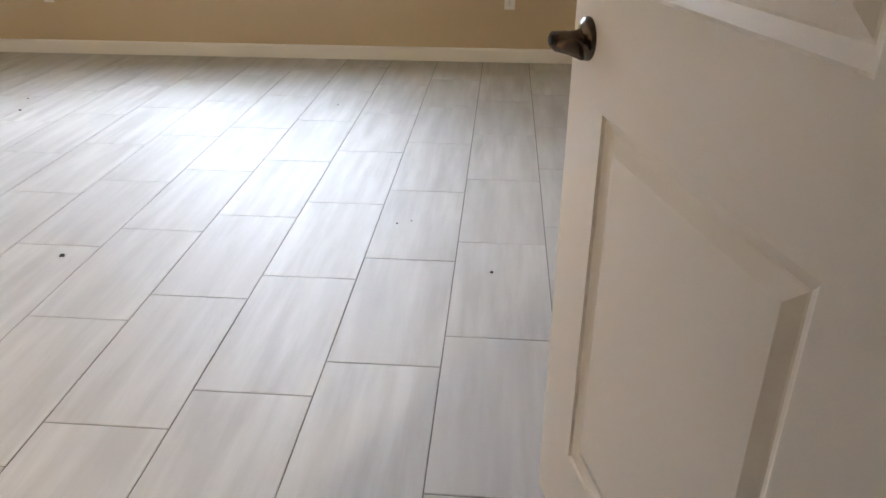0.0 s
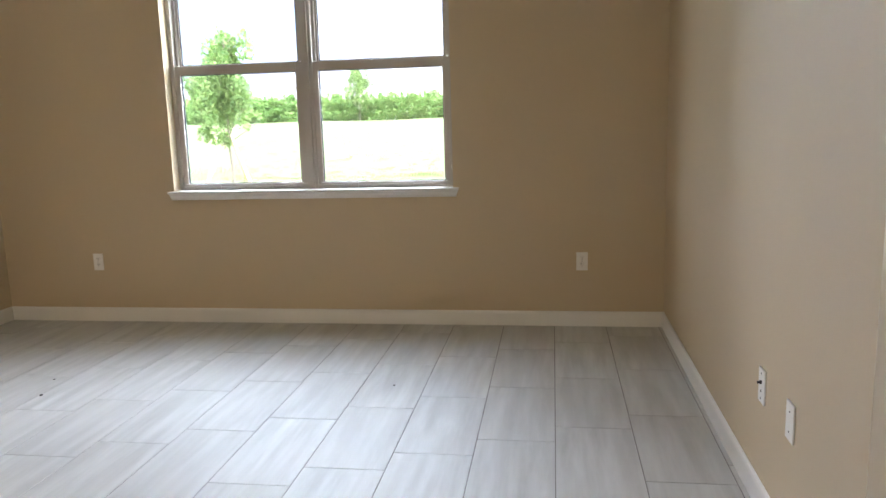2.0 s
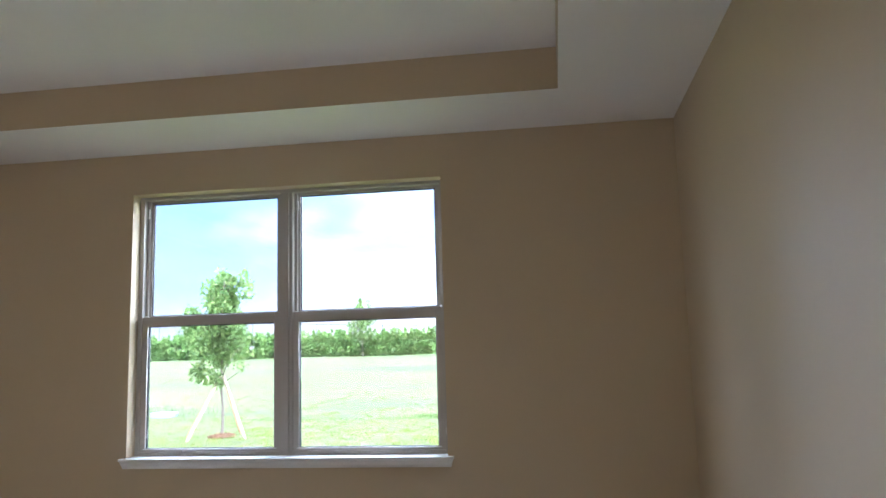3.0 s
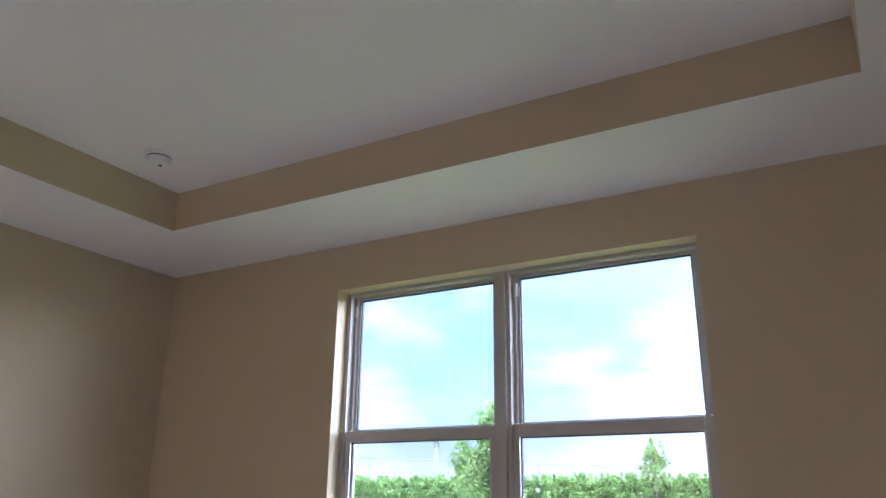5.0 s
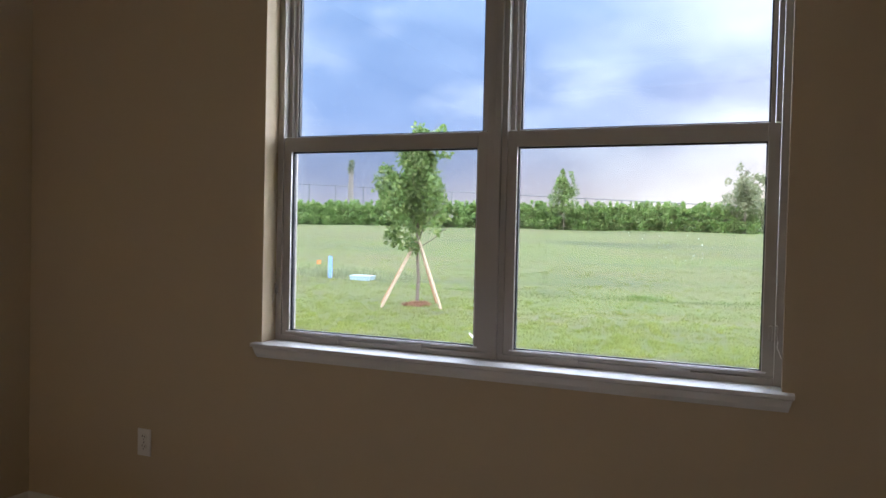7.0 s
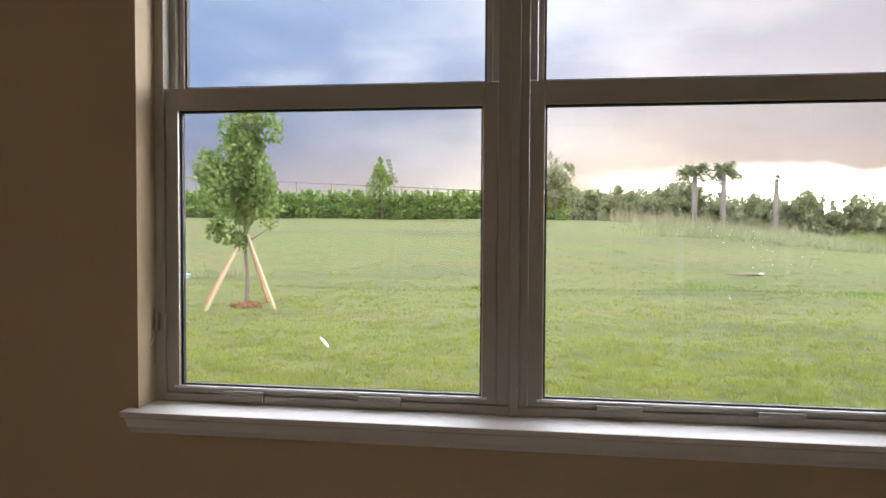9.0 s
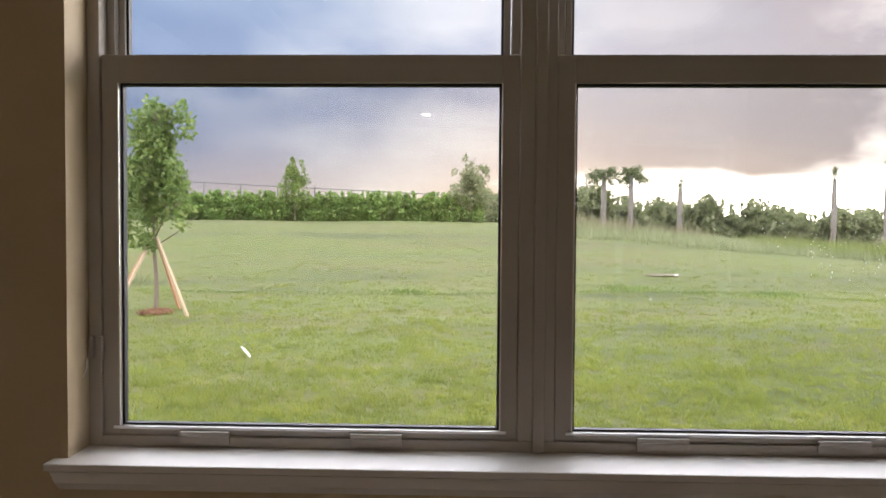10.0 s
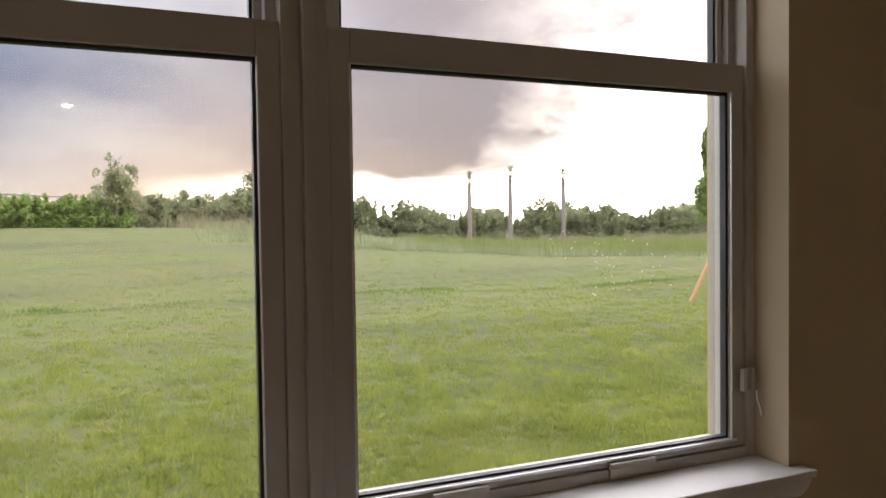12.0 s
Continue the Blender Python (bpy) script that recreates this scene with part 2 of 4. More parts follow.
# ---------------------------------------------------------------- mesh helpers
def box(bm, x0, x1, y0, y1, z0, z1, bevel=0.0):
    """An upright box, with bevelled edges if wanted."""
    made = bmesh.ops.create_cube(bm, size=1.0, matrix=Matrix.Translation(((x0 + x1) / 2, (y0 + y1) / 2, (z0 + z1) / 2)) @ Matrix.Diagonal((x1 - x0, y1 - y0, z1 - z0, 1)))
    if bevel:
        edges = {e for v in made["verts"] for e in v.link_edges}
        bmesh.ops.bevel(bm, geom=list(edges), offset=bevel, segments=2, affect="EDGES", profile=0.6)
    return bm


def tube(bm, a, b, r0, r1=None, sides=10):
    """A tapered round bar from a to b."""
    a, b = Vector(a), Vector(b)
    turn = (b - a).to_track_quat("Z", "Y").to_matrix().to_4x4()
    bmesh.ops.create_cone(bm, cap_ends=True, segments=sides, radius1=r0, radius2=r0 if r1 is None else r1, depth=(b - a).length, matrix=Matrix.Translation((a + b) / 2) @ turn)
    return bm


def lathe(bm, rings, m=Matrix(), sides=32):
    """A turned shape from rings of (radius, height), laid by m."""
    loops = []
    for r, h in rings:
        loops.append([bm.verts.new(m @ Vector((r * math.cos(2 * math.pi * i / sides), r * math.sin(2 * math.pi * i / sides), h))) for i in range(sides)])
    for lo, hi in zip(loops, loops[1:]):
        for i in range(sides):
            bm.faces.new((lo[i], lo[(i + 1) % sides], hi[(i + 1) % sides], hi[i]))
    bm.faces.new(list(reversed(loops[0])))
    bm.faces.new(loops[-1])
    return bm


def extrude_profile(bm, profile, a, b, out):
    """A moulding: the profile (out from the wall, up) run from a to b along a wall whose room side is out."""
    a, b, out = Vector(a), Vector(b), Vector(out)
    ends = [[bm.verts.new(p + out * u + Vector((0, 0, h))) for u, h in profile] for p in (a, b)]
    k = len(profile)
    for i in range(k):
        bm.faces.new((ends[0][i], ends[0][(i + 1) % k], ends[1][(i + 1) % k], ends[1][i]))
    bm.faces.new(list(reversed(ends[0])))
    bm.faces.new(ends[1])
    bmesh.ops.recalc_face_normals(bm, faces=bm.faces)
    return bm


def mesh_of(name, bm, mats, smooth=False):
    me = bpy.data.meshes.new(name)
    bm.to_mesh(me)
    bm.free()
    for mat in mats if isinstance(mats, (list, tuple)) else [mats]:
        me.materials.append(mat)
    if smooth:
        me.shade_smooth()
        me.set_sharp_from_angle(angle=radians(40))
    return me


def part(name, bm, mat, parent=None, label="", smooth=False):
    ob = new(name, mesh_of(name, bm, mat, smooth))
    if parent is not None:
        ob.parent = parent
    return tagged(ob, label)


def thing(name, at, label, category, group="", kind="", turn=0.0):
    ob = new(name)
    ob.matrix_basis = pose(*at, 0, 0, turn)
    return tagged(ob, label, category, group, kind)


def structure(name, bm, mat, label, category):
    return tagged(new(name, mesh_of(name, bm, mat)), label, category, "", "structure")


def flakes(centres, sizes, rng, long=1.6, droop=0.0):
    """Many small pointed leaves: each a four-cornered flake of its own turn."""
    k = len(centres)
    u = rng.normal(size=(k, 3))
    u[:, 2] -= droop
    u /= np.linalg.norm(u, axis=1)[:, None]
    v = np.cross(u, rng.normal(size=(k, 3)))
    v /= np.linalg.norm(v, axis=1)[:, None]
    s = np.asarray(sizes).reshape(-1, 1)
    pts = np.stack([centres - u * s * long / 2, centres + v * s / 2, centres + u * s * long / 2, centres - v * s / 2], axis=1)
    return pts.reshape(-1, 3)


def mesh_from_flakes(name, pts, mat, corners=4):
    k = len(pts) // corners
    me = bpy.data.meshes.new(name)
    me.vertices.add(len(pts))
    me.vertices.foreach_set("co", np.asarray(pts, dtype=np.float32).ravel())
    me.loops.add(k * corners)
    me.loops.foreach_set("vertex_index", np.arange(k * corners, dtype=np.int32))
    me.polygons.add(k)
    me.polygons.foreach_set("loop_start", np.arange(0, k * corners, corners, dtype=np.int32))
    me.update()
    me.validate()
    me.materials.append(mat)
    return me


# ---------------------------------------------------------------- the room's plan
XW, XE = -2.18, 2.236          # west and east walls
YS, YB = -4.83, -8.6           # wall with the door; far end of the deep part
XR = 1.0                       # return wall between the deep part and the hall
H, HT = 2.651, 2.858           # ceiling, tray
WX0, WX1, WZ0, WZ1 = -0.90, 0.95, 0.88, 2.406
T = 0.22                       # wall thickness
YH = -8.6                      # end of the hall

# walls
bm = bmesh.new()
box(bm, XW - T, WX0, 0, T, -0.3, 3.0)
box(bm, WX1, XE + T, 0, T, -0.3, 3.0)
box(bm, WX0, WX1, 0, T, -0.3, WZ0 - 0.014)
box(bm, WX0, WX1, 0, T, WZ1, 3.0)
structure("wall_north", bm, WALL, "tan painted wall round a wide window", "wall")
bm = bmesh.new()
box(bm, XW - T, XW, YB - T, 0, -0.3, 3.0)
structure("wall_west", bm, WALL, "plain tan painted wall with white baseboard", "wall")
bm = bmesh.new()
box(bm, XE, XE + T, YH - T, 0, -0.3, 3.0)
structure("wall_east", bm, WALL, "plain tan painted wall beside the open door", "wall")
DX0, DX1, DH = 1.20, 2.055, 2.06
bm = bmesh.new()
box(bm, XR - 0.12, DX0, YS - 0.12, YS, -0.3, 3.0)
box(bm, DX1, XE, YS - 0.12, YS, -0.3, 3.0)
box(bm, DX0, DX1, YS - 0.12, YS, DH, 3.0)
structure("wall_south", bm, WALL, "tan painted wall with the doorway", "wall")
bm = bmesh.new()
box(bm, XR - 0.12, XR, YB, YS - 0.12, -0.3, 3.0)
structure("wall_return", bm, WALL, "tan painted wall along the hall", "wall")
bm = bmesh.new()
box(bm, XW, XR - 0.12, YB - T, YB, -0.3, 3.0)
structure("wall_back", bm, WALL, "plain tan painted back wall", "wall")
bm = bmesh.new()
box(bm, XR, XE, YH - T, YH, -0.3, 3.0)
structure("wall_hall", bm, WALL, "plain tan painted end wall of the hall", "wall")

# ceiling: a flat border round a raised tray
TX0, TX1, TY0, TY1 = -1.508, 1.615, -4.2, -0.61
bm = bmesh.new()
box(bm, XW, XE, TY1, 0, H, 3.02)
box(bm, XW, XE, YB, TY0, H, 3.02)
box(bm, XW, TX0, TY0, TY1, H, 3.02)
box(bm, TX1, XE, TY0, TY1, H, 3.02)
box(bm, TX0, TX1, TY0, TY1, HT, 3.02)
for f in bm.faces:
    c = f.calc_center_median()
    if abs(f.normal.z) < 0.5 and TX0 - 0.01 < c.x < TX1 + 0.01 and TY0 - 0.01 < c.y < TY1 + 0.01:
        f.material_index = 1
structure("ceiling", bm, [CEIL, WALL], "off-white tray ceiling with tan painted step", "ceiling")
bm = bmesh.new()
box(bm, XW - T, XE + T, YB - T, T, 3.02, 3.2)
structure("roof", bm, STUCCO, "flat cover above the ceiling", "roof")

# baseboards, each with an eased top
BASE = [(0, 0.001), (0.013, 0.001), (0.013, 0.078), (0.010, 0.088), (0.005, 0.094), (0, 0.095)]
for a, b, out in (((XW, 0, 0), (XE, 0, 0), (0, -1, 0)), ((XW, YB, 0), (XW, -0.013, 0), (1, 0, 0)), ((XE, YS, 0), (XE, -0.013, 0), (-1, 0, 0)),
                  ((XR - 0.12, YS, 0), (DX0 - 0.07, YS, 0), (0, 1, 0)), ((XW + 0.013, YB, 0), (XR - 0.12, YB, 0), (0, 1, 0))):
    bm = extrude_profile(bmesh.new(), BASE, a, b, out)
    structure("baseboard", bm, TRIM, "white painted baseboard along the tan wall", "baseboard")

# door lining and casing
bm = bmesh.new()
box(bm, DX0, DX0 + 0.018, YS - 0.125, YS + 0.004, 0, DH - 0.018)
box(bm, DX1 - 0.018, DX1, YS - 0.125, YS + 0.004, 0, DH - 0.018)
box(bm, DX0, DX1, YS - 0.125, YS + 0.004, DH - 0.018, DH)
box(bm, DX0 - 0.055, DX0, YS + 0.001, YS + 0.016, 0, DH + 0.055, 0.004)
box(bm, DX1, DX1 + 0.055, YS + 0.001, YS + 0.016, 0, DH + 0.055, 0.004)
box(bm, DX0, DX1, YS + 0.001, YS + 0.016, DH, DH + 0.055, 0.004)
structure("trim", bm, TRIM, "white painted door lining and casing", "door trim")

# ---------------------------------------------------------------- the window
win = thing("window_1", (0, 0, 0), "white twin single-hung window with insect screens", "window", kind="structure")
CX = 0.026
FY = 0.085
bm = bmesh.new()
for x0, x1 in ((WX0, -0.874), (0.928, WX1)):
    box(bm, x0, x1, FY, 0.19, WZ0, WZ1, 0.002)
box(bm, -0.874, 0.928, FY, 0.19, 2.388, WZ1, 0.002)
box(bm, -0.874, 0.928, FY, 0.19, WZ0, 0.902, 0.002)
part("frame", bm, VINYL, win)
bm = bmesh.new()
box(bm, -0.018, 0.012, FY + 0.002, 0.19, 0.902, 2.388, 0.002)
box(bm, 0.036, 0.056, FY + 0.002, 0.19, 0.902, 2.388, 0.002)
box(bm, 0.012, 0.036, FY - 0.012, 0.19, WZ0 + 0.001, 2.388, 0.003)
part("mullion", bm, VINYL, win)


def sash(x0, x1, z0, z1, y0, y1, stile, bottom, top, name):
    bm = bmesh.new()
    box(bm, x0, x0 + stile, y0, y1, z0, z1, 0.002)
    box(bm, x1 - stile, x1, y0, y1, z0, z1, 0.002)
    box(bm, x0 + stile, x1 - stile, y0 + 0.0005, y1, z0, z0 + bottom, 0.002)
    box(bm, x0 + stile, x1 - stile, y0 - 0.002, y1, z1 - top, z1, 0.002)
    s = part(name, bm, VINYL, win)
    g0, g1, h0, h1 = x0 + stile, x1 - stile, z0 + bottom, z1 - top
    ym = (y0 + y1) / 2 + 0.002
    bm = bmesh.new()
    for a, b, c, d in ((g0, g0 + 0.005, h0, h1), (g1 - 0.005, g1, h0, h1), (g0 + 0.005, g1 - 0.005, h0, h0 + 0.004), (g0 + 0.005, g1 - 0.005, h1 - 0.005, h1)):
        box(bm, a, b, ym - 0.008, ym + 0.008, c, d)
    part("gasket", bm, GASKET, s, "black rubber glazing gasket")
    bm = bmesh.new()
    box(bm, g0 + 0.001, g1 - 0.001, ym - 0.002, ym + 0.002, h0 + 0.001, h1 - 0.001)
    pane = part("pane", bm, GLASS, s, "clear glass pane")
    pane.visible_shadow = False
    return s


for x0, x1 in ((-0.873, -0.019), (0.057, 0.927)):
    sash(x0 + 0.018, x1 - 0.018, 1.668, 2.387, 0.131, 0.157, 0.014, 0.022, 0.014, "upper_sash")
    bm = bmesh.new()
    box(bm, x0, x0 + 0.016, 0.118, 0.157, 1.69, 2.387, 0.001)
    box(bm, x1 - 0.016, x1, 0.118, 0.157, 1.69, 2.387, 0.001)
    part("track", bm, VINYL, win)
    low = sash(x0, x1, 0.903, 1.683, 0.092, 0.120, 0.036, 0.018, 0.056, "lower_sash")
    bm = box(bmesh.new(), x0 + 0.022, x1 - 0.022, 0.087, 0.0915, 0.915, 0.921, 0.001)
    # upright strips: the glint along the glass edge, put in as bright metal
    for xa in (x0 + 0.0335, x1 - 0.0365):
        box(bm, xa, xa + 0.003, 0.0885, 0.0915, 0.9215, 1.626, 0.0008)
    part("bead", bm, BRIGHT, low, "bright bare aluminium glazing beads with upright painted glints")
    for k in (0.25, 0.665):
        xa = x0 + (x1 - x0) * k - 0.053
        bm = bmesh.new()
        box(bm, xa, xa + 0.105, 0.079, 0.0845, 0.886, 0.9035, 0.0015)
        box(bm, xa, xa + 0.105, 0.076, 0.0845, 0.904, 0.914, 0.002)
        part("lift_tab", bm, VINYL, low, "white plastic finger lift")
    bm = bmesh.new()
    box(bm, x0 + 0.001, x1 - 0.001, 0.172, 0.1722, 0.905, 1.69)
    scr = part("screen", bm, SCREEN, win, "fine grey insect screen")
    scr.visible_shadow = False
# side latches with their cords
for x, s, z in ((-0.874, 1, 1.062), (0.914, -1, 1.018)):
    bm = bmesh.new()
    box(bm, x - 0.006, x + 0.006, 0.074, 0.0845, z, z + 0.046, 0.002)
    box(bm, x - 0.017 * s - 0.004, x - 0.017 * s + 0.004, 0.070, 0.0845, z + 0.002, z + 0.048, 0.002)
    part("latch", bm, VINYL, win, "small white plastic sash latch")
    bm = bmesh.new()
    q = [Vector((x - 0.022 * s, 0.068, z + 0.002)), Vector((x - 0.020 * s, 0.064, z - 0.017)), Vector((x - 0.026 * s, 0.062, z - 0.032)), Vector((x - 0.033 * s, 0.064, z - 0.05))]
    for a, b in zip(q, q[1:]):
        tube(bm, a, b, 0.0016, sides=6)
    part("latch_cord", bm, PLASTIC, win)
for x0 in (-0.862, 0.076):
    bm = box(bmesh.new(), x0 - 0.004, x0 + 0.006, 0.112, 0.118, 2.28, 2.34, 0.001)
    part("balance_clip", bm, PLASTIC, win)
# stool and apron
bm = bmesh.new()
plan = ((WX0 - 0.028, 0), (WX0 - 0.028, -0.040), (WX1 + 0.034, -0.040), (WX1 + 0.034, 0), (WX1, 0), (WX1, FY + 0.003), (WX0, FY + 0.003), (WX0, 0))
lo = [bm.verts.new((x, y, WZ0 - 0.014)) for x, y in plan]
hi = [bm.verts.new((x, y, WZ0)) for x, y in plan]
bm.faces.new(list(reversed(lo)))
bm.faces.new(hi)
for i in range(8):
    bm.faces.new((lo[i], lo[(i + 1) % 8], hi[(i + 1) % 8], hi[i]))
bmesh.ops.bevel(bm, geom=[e for e in bm.edges if all(v.co.y < -0.03 for v in e.verts)], offset=0.004, segments=3, affect="EDGES", profile=0.6)
part("sill", bm, TRIM, win, "white painted window stool")
bm = bmesh.new()
prof = [(-0.019, WX0 - 0.022, WX1 + 0.029, WZ0 - 0.014), (-0.030, WX0 - 0.022, WX1 + 0.029, WZ0 - 0.018), (-0.026, WX0 - 0.014, WX1 + 0.022, WZ0 - 0.04), (-0.015, WX0 - 0.010, WX1 + 0.018, WZ0 - 0.056)]
rows = []
for y, x0, x1, z in prof:
    rows.append([bm.verts.new(p) for p in ((x0, 0, z), (x0, y, z), (x1, y, z), (x1, 0, z))])
for lo, hi in zip(rows, rows[1:]):
    for i in range(4):
        bm.faces.new((lo[i], lo[(i + 1) % 4], hi[(i + 1) % 4], hi[i]))
bm.faces.new(rows[0])
bm.faces.new(rows[-1])
bmesh.ops.recalc_face_normals(bm, faces=bm.faces)
part("apron", bm, TRIM, win, "white painted moulded apron")
# dried droplets on the outer glass
rng = np.random.default_rng(5)
bm = bmesh.new()
for cx, cz, k in ((0.60, 1.30, 26), (0.50, 1.33, 14), (0.70, 1.27, 22), (0.66, 1.36, 12)):
    for _ in range(k):
        r = rng.uniform(0.0006, 0.0016)
        bmesh.ops.create_icosphere(bm, subdivisions=1, radius=1, matrix=Matrix.Translation((cx + rng.normal(0, 0.02), 0.1105, cz + rng.normal(0, 0.03))) @ Matrix.Diagonal((r, 0.0006, r * rng.uniform(1, 1.8), 1)))
tagged(part("water_spots", bm, PLASTIC, win, "pale dried water spots on the glass"), kind="stuff")

# ---------------------------------------------------------------- the door
DA = math.degrees(math.atan2(-0.963, 0.269))
door = thing("door_1", (1.86 - 0.145 * 0.269, -4.18 + 0.145 * 0.963, 0), "white two-panel interior door standing open", "door", kind="structure", turn=DA)
DWID, DTH = 0.813, 0.035
# along the leaf is x, its back is +y (towards the wall)


def door_leaf():
    bm = bmesh.new()
    z0, z1 = 0.012, 2.035
    xs, panels = (0.145, 0.668), ((0.215, 0.883), (1.067, 1.90))
    for side in (0, 1):
        y = 0 if side == 0 else DTH
        s = 1 if side == 0 else -1
        for a, b, c, d in ((0, xs[0], z0, z1), (xs[1], DWID, z0, z1), (xs[0], xs[1], z0, panels[0][0]), (xs[0], xs[1], panels[0][1], panels[1][0]), (xs[0], xs[1], panels[1][1], z1)):
            bm.faces.new([bm.verts.new(p) for p in ((a, y, c), (b, y, c), (b, y, d), (a, y, d))])
        for c, d in panels:
            # moulded sinking: down, a flat, then up to the raised field
            steps = ((0, 0), (0.003, 0.005), (0.014, 0.0095), (0.022, 0.012), (0.026, 0.0115), (0.040, 0.007), (0.05, 0.004))
            loops = [[bm.verts.new(p) for p in ((xs[0] + o, y + s * dp, c + o), (xs[1] - o, y + s * dp, c + o), (xs[1] - o, y + s * dp, d - o), (xs[0] + o, y + s * dp, d - o))] for o, dp in steps]
            for lo, hi in zip(loops, loops[1:]):
                for i in range(4):
                    bm.faces.new((lo[i], lo[(i + 1) % 4], hi[(i + 1) % 4], hi[i]))
            bm.faces.new(loops[-1])
    for pts in (((0, 0, z0), (0, DTH, z0), (0, DTH, z1), (0, 0, z1)), ((DWID, 0, z0), (DWID, DTH, z0), (DWID, DTH, z1), (DWID, 0, z1)),
                ((0, 0, z1), (DWID, 0, z1), (DWID, DTH, z1), (0, DTH, z1)), ((0, 0, z0), (DWID, 0, z0), (DWID, DTH, z0), (0, DTH, z0))):
        bm.faces.new([bm.verts.new(p) for p in pts])
    bmesh.ops.remove_doubles(bm, verts=bm.verts, dist=0.0002)
    bmesh.ops.recalc_face_normals(bm, faces=bm.faces)
    return bm


part("leaf", door_leaf(), DOORP, door)


def lever(side):
    """Round rose, neck with a turn button, and a lever that sweeps back along the leaf."""
    y, s = (0.0, -1) if side == 0 else (DTH, 1)
    at = Matrix.Translation((0.062, y, 0.98)) @ Matrix.Rotation(radians(90 * -s), 4, "X")
    bm = bmesh.new()
    lathe(bm, [(0.0335, 0.0), (0.0335, 0.004), (0.031, 0.008), (0.024, 0.011), (0.0165, 0.014), (0.0135, 0.022), (0.0125, 0.034), (0.0135, 0.036), (0.0135, 0.058), (0.0115, 0.0605)], at)
    h = part("lever_handle", bm, BRONZE, door, "dark brushed nickel lever handle", True)
    bm = bmesh.new()
    # swept back towards the leaf, flat and broad at its end
    path = [(0.058, 0.050, 0.976, 0.0125, 0.0115), (0.065, 0.051, 0.974, 0.0115, 0.0095), (0.073, 0.047, 0.973, 0.011, 0.008), (0.081, 0.039, 0.973, 0.012, 0.007),
            (0.088, 0.031, 0.972, 0.014, 0.006), (0.094, 0.025, 0.970, 0.0145, 0.005), (0.099, 0.021, 0.967, 0.012, 0.004), (0.101, 0.019, 0.965, 0.006, 0.002)]
    rings = []
    for i, (px, py, pz, up_r, thick) in enumerate(path):
        a, b = path[max(i - 1, 0)], path[min(i + 1, len(path) - 1)]
        side = Vector((-(b[1] - a[1]) * s, b[0] - a[0], 0)).normalized()
        rings.append([bm.verts.new(Vector((px, y + s * py, pz)) + side * (thick * math.cos(q * math.pi / 8)) + Vector((0, 0, up_r * math.sin(q * math.pi / 8)))) for q in range(16)])
    for lo, hi in zip(rings, rings[1:]):
        for q in range(16):
            bm.faces.new((lo[q], lo[(q + 1) % 16], hi[(q + 1) % 16], hi[q]))
    bm.faces.new(list(reversed(rings[0])))
    bm.faces.new(rings[-1])
    bmesh.ops.recalc_face_normals(bm, faces=bm.faces)
    part("lever", bm, BRONZE, h, "", True)
    bm = bmesh.new()
    lathe(bm, [(0.0075, 0.0605), (0.0075, 0.0625), (0.006, 0.0635)], at, 18)
    part("turn_button", bm, DARK, h)


lever(0)
lever(1)
for z in (0.25, 1.02, 1.80):
    bm = bmesh.new()
    tube(bm, (DWID + 0.006, -0.004, z - 0.045), (DWID + 0.006, -0.004, z + 0.045), 0.006, sides=10)
    part("hinge", bm, BRONZE, door)


# ---------------------------------------------------------------- small fittings
def plate_mesh(w_, h_):
    bm = box(bmesh.new(), -w_ / 2, w_ / 2, -0.006, 0, -h_ / 2, h_ / 2, 0.0025)
    return bm


def outlet(at, turn):
    o = thing("wall_outlet", at, "white duplex power outlet on the tan wall", "outlet", "power outlets", turn=turn)
    part("cover_plate", plate_mesh(0.070, 0.114), PLASTIC, o)
    for dz in (-0.0205, 0.0205):
        bm = lathe(bmesh.new(), [(0.0165, 0), (0.0165, 0.002), (0.0155, 0.003)], Matrix.Translation((0, -0.0055, dz)) @ Matrix.Rotation(radians(90), 4, "X"), 20)
        sock = part("socket", bm, PLASTIC, o)
        for dx, hh in ((-0.006, 0.009), (0.006, 0.007)):
            bm = box(bmesh.new(), dx - 0.0012, dx + 0.0012, -0.0093, -0.0083, dz + 0.001, dz + 0.001 + hh)
            part("slot", bm, DARK, sock)
        bm = lathe(bmesh.new(), [(0.0024, 0), (0.0024, 0.001)], Matrix.Translation((0, -0.0083, dz - 0.006)) @ Matrix.Rotation(radians(90), 4, "X"), 10)
        part("ground_hole", bm, DARK, sock)
    bm = lathe(bmesh.new(), [(0.003, 0), (0.003, 0.0015)], Matrix.Translation((0, -0.0058, 0)) @ Matrix.Rotation(radians(90), 4, "X"), 10)
    part("screw", bm, STEEL, o)
    return o


outlet((-1.488, -0.0005, 0.411), 0)
outlet((1.740, -0.0005, 0.412), 0)
outlet((XW + 0.0005, -0.886, 0.414), 90)


